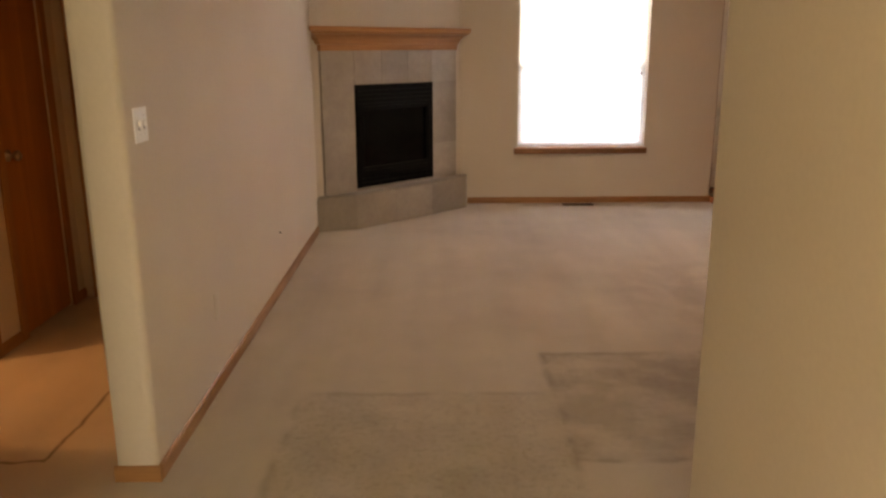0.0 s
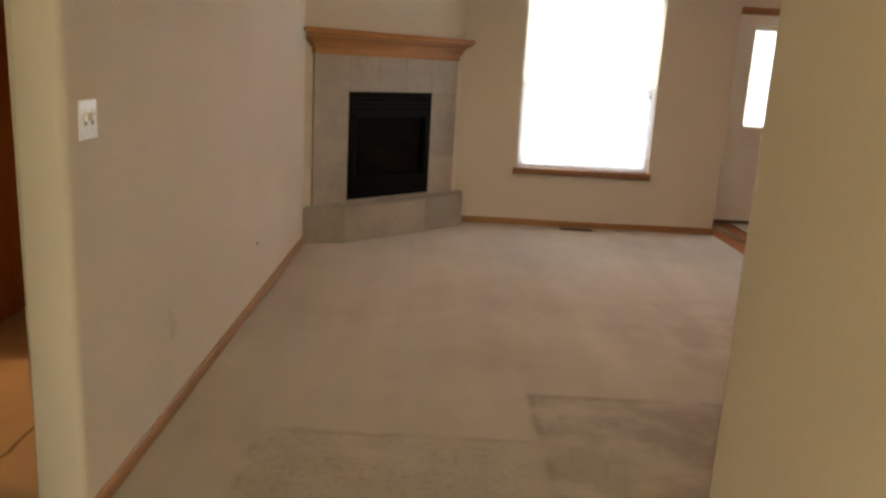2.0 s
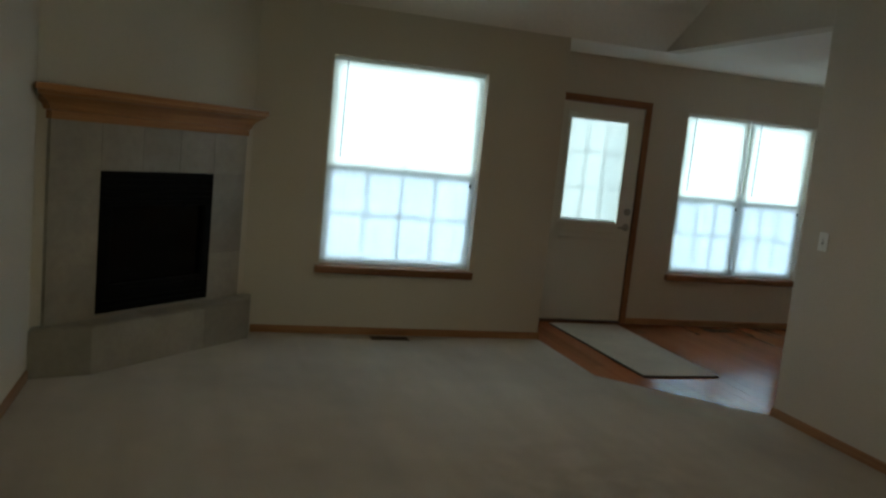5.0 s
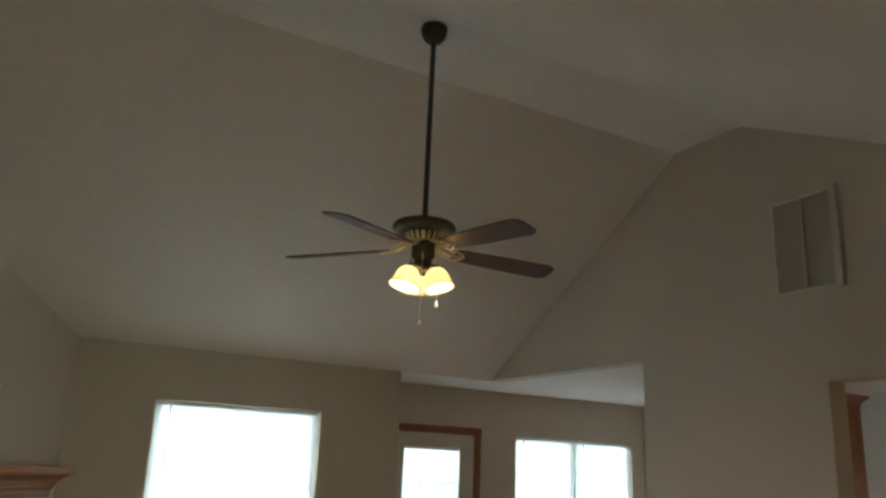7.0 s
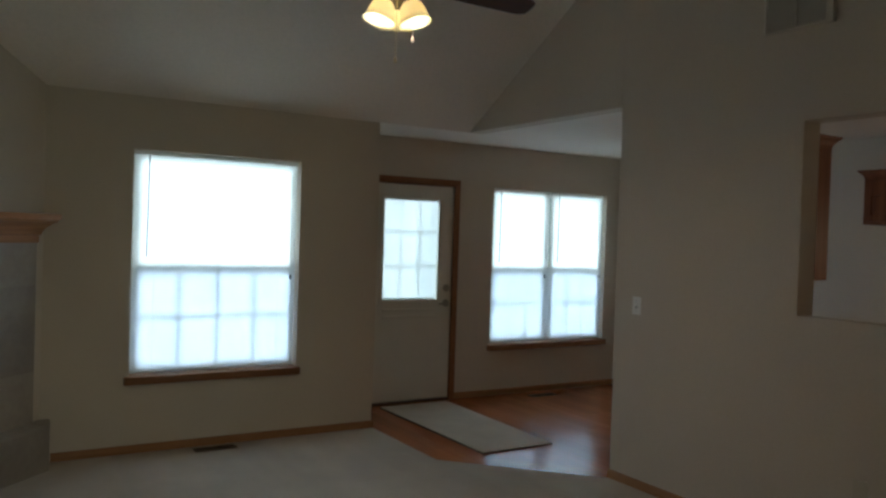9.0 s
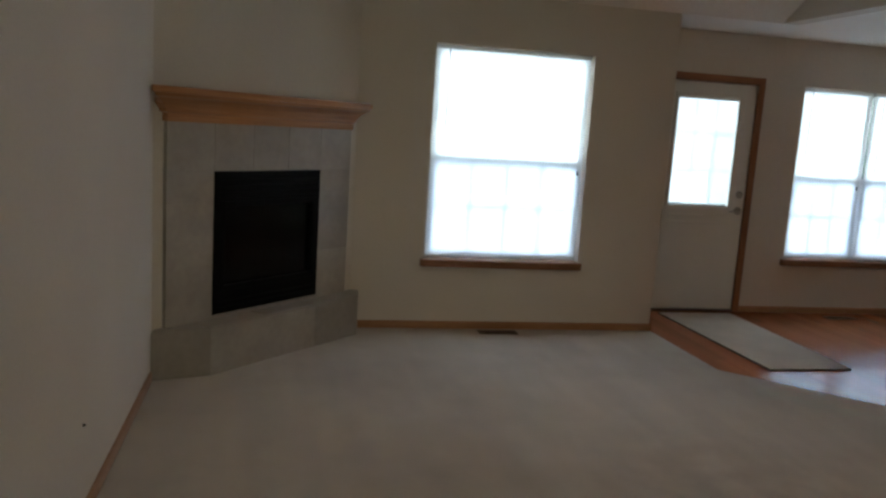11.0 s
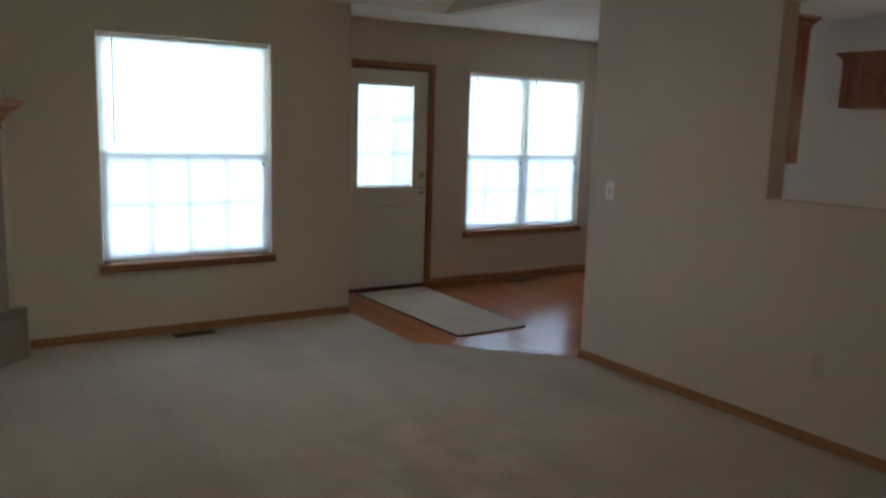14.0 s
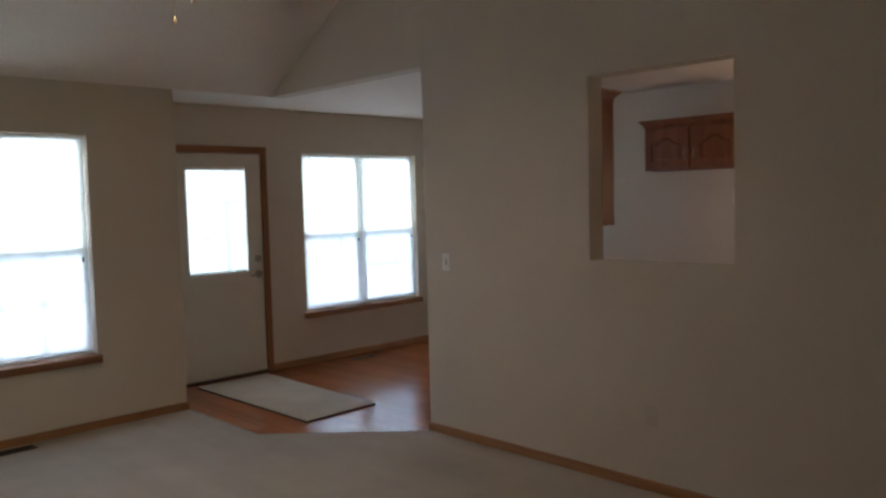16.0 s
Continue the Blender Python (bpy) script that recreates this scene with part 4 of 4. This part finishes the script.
for k in range(18):
    a = 2 * math.pi * k / 18
    part("vent_bar", box(-0.0085, 0.0085, -0.002, 0.002, -0.022, 0.022, 0.001, None, Matrix.Rotation(a, 4, "Z") @ pose(0.0755, 0, 0.035, 0, 28, 0) @ pose(0, 0, 0, 0, 0, 90)), BRASS, vr)
part("switch_housing", lathe([(0.0, 0.012), (0.048, 0.010), (0.054, -0.004), (0.054, -0.055), (0.040, -0.066), (0.038, -0.080), (0.046, -0.086), (0.046, -0.112), (0.030, -0.132), (0.012, -0.140), (0.0, -0.142)], 32), BRONZE, fan, "", True)
AWAY = math.atan2(0.877, 0.481)
B_Z = -0.012


def blade_meshes():
    """Blade along +x from the hub, and its scrolled iron."""
    pts = []
    for x, w in ((0.155, 0.050), (0.20, 0.056), (0.40, 0.066), (0.60, 0.070), (0.636, 0.069), (0.664, 0.048)):
        pts.append((x, w))
    outline = [(x, -w) for x, w in pts] + [(0.668, 0)] + [(x, w) for x, w in reversed(pts)]
    b = prism(outline, -0.003, 0.003)
    iron = bmesh.new()
    for s in (-1, 1):
        tube([(0.050, 0.010 * s, 0.032), (0.085, 0.022 * s, 0.020), (0.115, 0.040 * s, 0.004), (0.150, 0.044 * s, -0.007), (0.185, 0.030 * s, -0.008), (0.200, 0.010 * s, -0.008)], 0.0055, 8, iron)
    tube([(0.050, 0, 0.032), (0.10, 0, 0.012), (0.14, 0, -0.006), (0.205, 0, -0.008)], 0.006, 8, iron)
    return b, iron


for k in range(5):
    a = AWAY + radians(3.5) + 2 * math.pi * k / 5
    turn = Matrix.Translation((0, 0, B_Z)) @ Matrix.Rotation(a, 4, "Z") @ pose(0, 0, 0, 0, 2.4, 0) @ pose(0, 0, 0, -12, 0, 0)
    b, iron = blade_meshes()
    bo = part("blade", b, BLADE, fan, "dark walnut blade")
    bo.matrix_basis = turn
    io = part("blade_iron", iron, BRASS, fan, "scrolled antique brass iron", True)
    io.matrix_basis = turn
SHADE_OUT = [(0.022, 0.0), (0.034, -0.006), (0.047, -0.020), (0.055, -0.040), (0.059, -0.060), (0.062, -0.078), (0.068, -0.094), (0.075, -0.102)]
for k in range(3):
    a = AWAY + radians(4) + 2 * math.pi / 3 * k
    arm = Matrix.Rotation(a, 4, "Z")
    holder = part("light_arm", tube([(0.036, 0, -0.100), (0.052, 0, -0.097), (0.064, 0, -0.104), (0.068, 0, -0.118)], 0.008, 10), BRONZE, fan, "", True)
    holder.matrix_basis = arm
    tip = arm @ pose(0.062, 0, -0.112, 0, -17, 0)
    so = part("shade", lathe(SHADE_OUT + [(x - 0.003, z) for x, z in reversed(SHADE_OUT)], 32), SHADE, fan, "lit amber alabaster glass bell", True)
    so.matrix_basis = tip
    cp = part("socket", lathe([(0.0, 0.012), (0.024, 0.010), (0.027, -0.004), (0.022, -0.006), (0.0, -0.006)], 20), BRONZE, fan, "", True)
    cp.matrix_basis = tip
    lamp("fan_bulb", "POINT", Matrix.Translation((FAN.x, FAN.y, 2.70)) @ tip @ pose(0, 0, -0.066), 10.5, (1.0, 0.85, 0.70), radius=0.022)
for dx, dy, length, big in ((0.0, -0.050, 0.305, 0), (0.062, -0.040, 0.215, 1)):
    x, y = (Matrix.Rotation(AWAY - math.pi / 2, 3, "Z") @ Vector((dx, dy, 0)))[:2]
    ch = part("pull_chain", tube([(x, y, -0.03), (x * 1.15, y * 1.15, -0.06), (x * 1.15, y * 1.15, -0.05 - length)], 0.0017, 6), BRASS, fan)
    part("chain_fob", lathe([(0.0, 0.0), (0.003, -0.003), (0.008, -0.018), (0.0075, -0.028), (0.0, -0.032)], 14, None, pose(x * 1.15, y * 1.15, -0.05 - length)), IVORY if big else BRASS, ch, "", True)

# ---- wall fittings ----


def plate(name, label, axis, face, out, u, z, w, h, gangs, kind_of):
    """A cover plate on a wall with toggles or sockets."""
    p = thing(name, label, kind_of, (face, u, z) if axis == "x" else (u, face, z))

    def slab(u0, u1, z0, z1, t0, t1, m, nm, bev=0.0015, lab=""):
        a0, a1 = sorted((face + out * t0, face + out * t1))
        part(nm, box(a0, a1, u0, u1, z0, z1, bev) if axis == "x" else box(u0, u1, a0, a1, z0, z1, bev), m, p, lab)

    body = IVORY if "ivory" in label else PLATE
    slab(u - w / 2, u + w / 2, z - h / 2, z + h / 2, 0.0005, 0.006, body, "cover_plate", 0.002)
    for k in range(gangs):
        c = u + (k - (gangs - 1) / 2) * 0.046
        if "switch" in name:
            # thin grey slab: the toggle's shade on the plate, put in as colour
            slab(c - 0.009, c + 0.009, z - 0.017, z + 0.017, 0.0058, 0.0066, TOGGLE_SHADE, "toggle_shade", 0)
            slab(c - 0.006, c + 0.006, z - 0.004, z + 0.016, 0.0055, 0.016, body, "toggle")
            slab(c - 0.002, c + 0.002, z + 0.028, z + 0.032, 0.0058, 0.0068, NICKEL, "screw", 0)
            slab(c - 0.002, c + 0.002, z - 0.032, z - 0.028, 0.0058, 0.0068, NICKEL, "screw", 0)
        elif "outlet" in name:
            for dz in (-0.019, 0.019):
                slab(c - 0.016, c + 0.016, z + dz - 0.013, z + dz + 0.013, 0.0055, 0.0085, body, "socket")
        else:
            slab(c - 0.015, c + 0.015, z - 0.012, z + 0.012, 0.0055, 0.012, DARK, "dark_button")
    return p


plate("light_switch", "white two-gang light switch on the beige wall", "x", 0.0, 1, 1.06, 1.225, 0.115, 0.114, 2, "light switch")
plate("light_switch", "white single light switch beside the dining opening", "x", XR, -1, 3.942, 1.17, 0.072, 0.115, 1, "light switch")
plate("power_outlet", "ivory power outlet low on the beige wall", "x", 0.0, 1, 1.758, 0.37, 0.072, 0.115, 1, "power outlet")
plate("power_outlet", "ivory power outlet low on the wall under the opening", "x", XR, -1, 2.42, 0.41, 0.072, 0.115, 1, "power outlet")
plate("wall_control", "ivory wall plate with two dark buttons in the hall", "x", -1.18, 1, 2.205, 1.36, 0.125, 0.08, 2, "wall plate")
plate("kitchen_switch", "white switch plate on the kitchen wall", "x", XE, -1, 3.10, 1.54, 0.072, 0.115, 1, "light switch")
bm = lathe([(0.008, 0), (0.008, 0.002), (0.005, 0.004), (0.004, 0.009), (0.0, 0.009)], 14, None, pose(0.0005, 3.22, 0.36, 0, 90, 0))
tagged(part("cable_jack", bm, BRONZE), "small dark cable jack on the beige wall", "cable jack")

# return-air grille, two banks of fins
gr = thing("air_grille", "painted steel return-air grille with two banks high on wall", "vent", (XR, 2.85, 3.0))
Y0, Y1g, Z0, Z1g = 2.645, 3.06, 2.73, 3.27
fr = bmesh.new()
for a in ((Y1g - 0.014, Y1g, Z0, Z1g), (Y0 + 0.042, Y1g - 0.014, Z0, Z0 + 0.014), (Y0 + 0.042, Y1g - 0.014, Z1g - 0.014, Z1g), ((Y0 + Y1g) / 2 + 0.009, (Y0 + Y1g) / 2 + 0.021, Z0 + 0.014, Z1g - 0.014)):
    box(XR - 0.015, XR - 0.0005, a[0], a[1], a[2], a[3], 0.002, fr)
part("frame", fr, GRILLE, gr)
part("hinged_edge", box(XR - 0.030, XR - 0.0005, Y0, Y0 + 0.042, Z0 - 0.012, Z1g + 0.012, 0.005), GRILLE, gr)
# sheet whose darker tone stands for shade behind the fins
part("backing", box(XR - 0.003, XR - 0.0008, Y0 + 0.042, Y1g - 0.014, Z0 + 0.014, Z1g - 0.014), SHADOWED, gr)
fin_len = (Y1g - Y0) / 2 - 0.036
fin_mesh = None
z = Z0 + 0.022
while z < Z1g - 0.020:
    for a in (Y0 + 0.0435, (Y0 + Y1g) / 2 + 0.0215):
        if fin_mesh is None:
            fin = part("fin", box(-0.006, 0.006, 0, fin_len, -0.0008, 0.0008), GRILLE, gr)
            fin_mesh = fin.data
        else:
            fin = new("fin", fin_mesh)
            fin.parent = gr
            fin.matrix_parent_inverse = gr.matrix_basis.inverted()
        fin.matrix_basis = pose(XR - 0.008, a, z, 0, -40, 0)
    z += 0.0125

# floor registers


def register(cx, cy, z, label):
    r = thing("floor_register", label, "floor vent", (cx, cy, z))
    L, D = 0.30, 0.10
    fr = bmesh.new()
    for a in ((-L / 2, L / 2, -D / 2, -D / 2 + 0.016), (-L / 2, L / 2, D / 2 - 0.016, D / 2), (-L / 2, -L / 2 + 0.016, -D / 2 + 0.016, D / 2 - 0.016), (L / 2 - 0.016, L / 2, -D / 2 + 0.016, D / 2 - 0.016)):
        box(cx + a[0], cx + a[1], cy + a[2], cy + a[3], z, z + 0.006, 0.0015, fr)
    part("frame", fr, REGISTER, r)
    # near-black sheet in place of the shaded duct below the fins
    part("backing", box(cx - L / 2 + 0.016, cx + L / 2 - 0.016, cy - D / 2 + 0.016, cy + D / 2 - 0.016, z, z + 0.001), DARK, r)
    for k in range(14):
        x = cx - L / 2 + 0.03 + k * (L - 0.06) / 13
        part("fin", box(x - 0.002, x + 0.002, cy - D / 2 + 0.016, cy + D / 2 - 0.016, z + 0.0012, z + 0.005), REGISTER, r)


register(2.33, 5.885, 0.0005, "brown steel floor register under the living room window")
register(5.80, 6.52, -0.0038, "brown steel floor register in the plank floor")

# ---- kitchen cabinets seen through the opening ----


def cabinet(name, label, m, width, depth, height, doors):
    """Wall cabinet: x along its width, front towards -y, hung at z = 0."""
    c = thing(name, label, "cabinet", local=m)
    part("body", box(0, width, 0.0, depth, 0, height, 0.002), CAB_WOOD, c)
    cr = bmesh.new()
    rings = []
    for out, h in ((0.0, -0.02), (0.004, 0.0), (0.016, 0.018), (0.034, 0.034), (0.040, 0.048)):
        rings.append([cr.verts.new(p) for p in ((-out, -out, height + h), (width + out, -out, height + h), (width + out, depth, height + h), (-out, depth, height + h))])
    for a, b in zip(rings, rings[1:]):
        for k in range(4):
            cr.faces.new((a[k], a[(k + 1) % 4], b[(k + 1) % 4], b[k]))
    cr.faces.new(rings[-1])
    cr.faces.new(rings[0])
    part("crown", cr, CAB_WOOD, c)
    w = width / doors
    for k in range(doors):
        x0, x1 = k * w + 0.015, (k + 1) * w - 0.015
        z0, z1 = 0.018, height - 0.03
        d = part("door", box(x0, x1, -0.011, -0.001, z0, z1, 0.001), CAB_WOOD, c)
        # arched raised panel
        px0, px1, pz0 = x0 + 0.055, x1 - 0.055, z0 + 0.055
        top = z1 - 0.06
        rise = min(0.06, (px1 - px0) * 0.2)
        arch = [(px0, pz0), (px1, pz0), (px1, top - rise)]
        for i in range(1, 12):
            f = i / 12
            x = px1 + (px0 - px1) * f
            s = 0.5 - 0.5 * math.cos(2 * math.pi * min(max((f - 0.12) / 0.76, 0), 1))
            arch.append((x, top - rise + rise * s))
        arch.append((px0, top - rise))
        cx, cz = (px0 + px1) / 2, (pz0 + top) / 2
        # stiles and rails round the opening
        fb = bmesh.new()
        outer = []
        for x, z in arch:
            if (x, z) == arch[0] or (x, z) == arch[1]:
                outer.append((x0 if x < cx else x1, z0))
            elif (x, z) == arch[2] or (x, z) == arch[-1]:
                outer.append((x0 if x < cx else x1, z1))
            else:
                outer.append((x0 + (x - px0) / (px1 - px0) * (x1 - x0), z1))
        inn_f = [fb.verts.new((x, -0.021, z)) for x, z in arch]
        inn_b = [fb.verts.new((x, -0.0108, z)) for x, z in arch]
        out_f = [fb.verts.new((x + (0.003 if x < cx else -0.003), -0.021, z + (0.003 if z < cz else -0.003))) for x, z in outer]
        out_b = [fb.verts.new((x, -0.0108, z)) for x, z in outer]
        for u, v in ((inn_b, inn_f), (inn_f, out_f), (out_f, out_b)):
            for i in range(len(arch)):
                j = (i + 1) % len(arch)
                fb.faces.new((u[i], u[j], v[j], v[i]))
        part("door_frame", fb, CAB_WOOD, d)
        pb = bmesh.new()
        lo = [pb.verts.new((x + (cx - x) * 0.10, -0.0108, z + (cz - z) * 0.10)) for x, z in arch]
        mid_ring = [pb.verts.new((x + (cx - x) * 0.12, -0.0130, z + (cz - z) * 0.12)) for x, z in arch]
        hi = [pb.verts.new((x + (cx - x) * 0.26, -0.0195, z + (cz - z) * 0.26)) for x, z in arch]
        for a, b in ((lo, mid_ring), (mid_ring, hi)):
            for i in range(len(arch)):
                j = (i + 1) % len(arch)
                pb.faces.new((a[i], a[j], b[j], b[i]))
        pb.faces.new(hi)
        part("raised_panel", pb, CAB_WOOD, d)
        hx = x1 - 0.026 if k % 2 == 0 else x0 + 0.026
        part("handle", tube([(hx, -0.018, z0 + 0.07), (hx, -0.040, z0 + 0.08), (hx, -0.044, z0 + 0.115), (hx, -0.040, z0 + 0.15), (hx, -0.018, z0 + 0.16)], 0.006, 8), NICKEL, d, "satin nickel pull", True)
    return c


# on the east wall, its front towards the opening
cabinet("wall_cabinet", "short oak wall cabinet with two arched doors", pose(XE - 0.33, 3.73, 1.77, 0, 0, -90), 0.83, 0.328, 0.36, 2)
# beside the opening on the kitchen side
cabinet("wall_cabinet", "tall oak wall cabinet beside the kitchen opening", pose(XR + 0.455, 2.935, 1.40, 0, 0, 90), 0.76, 0.318, 0.76, 2)
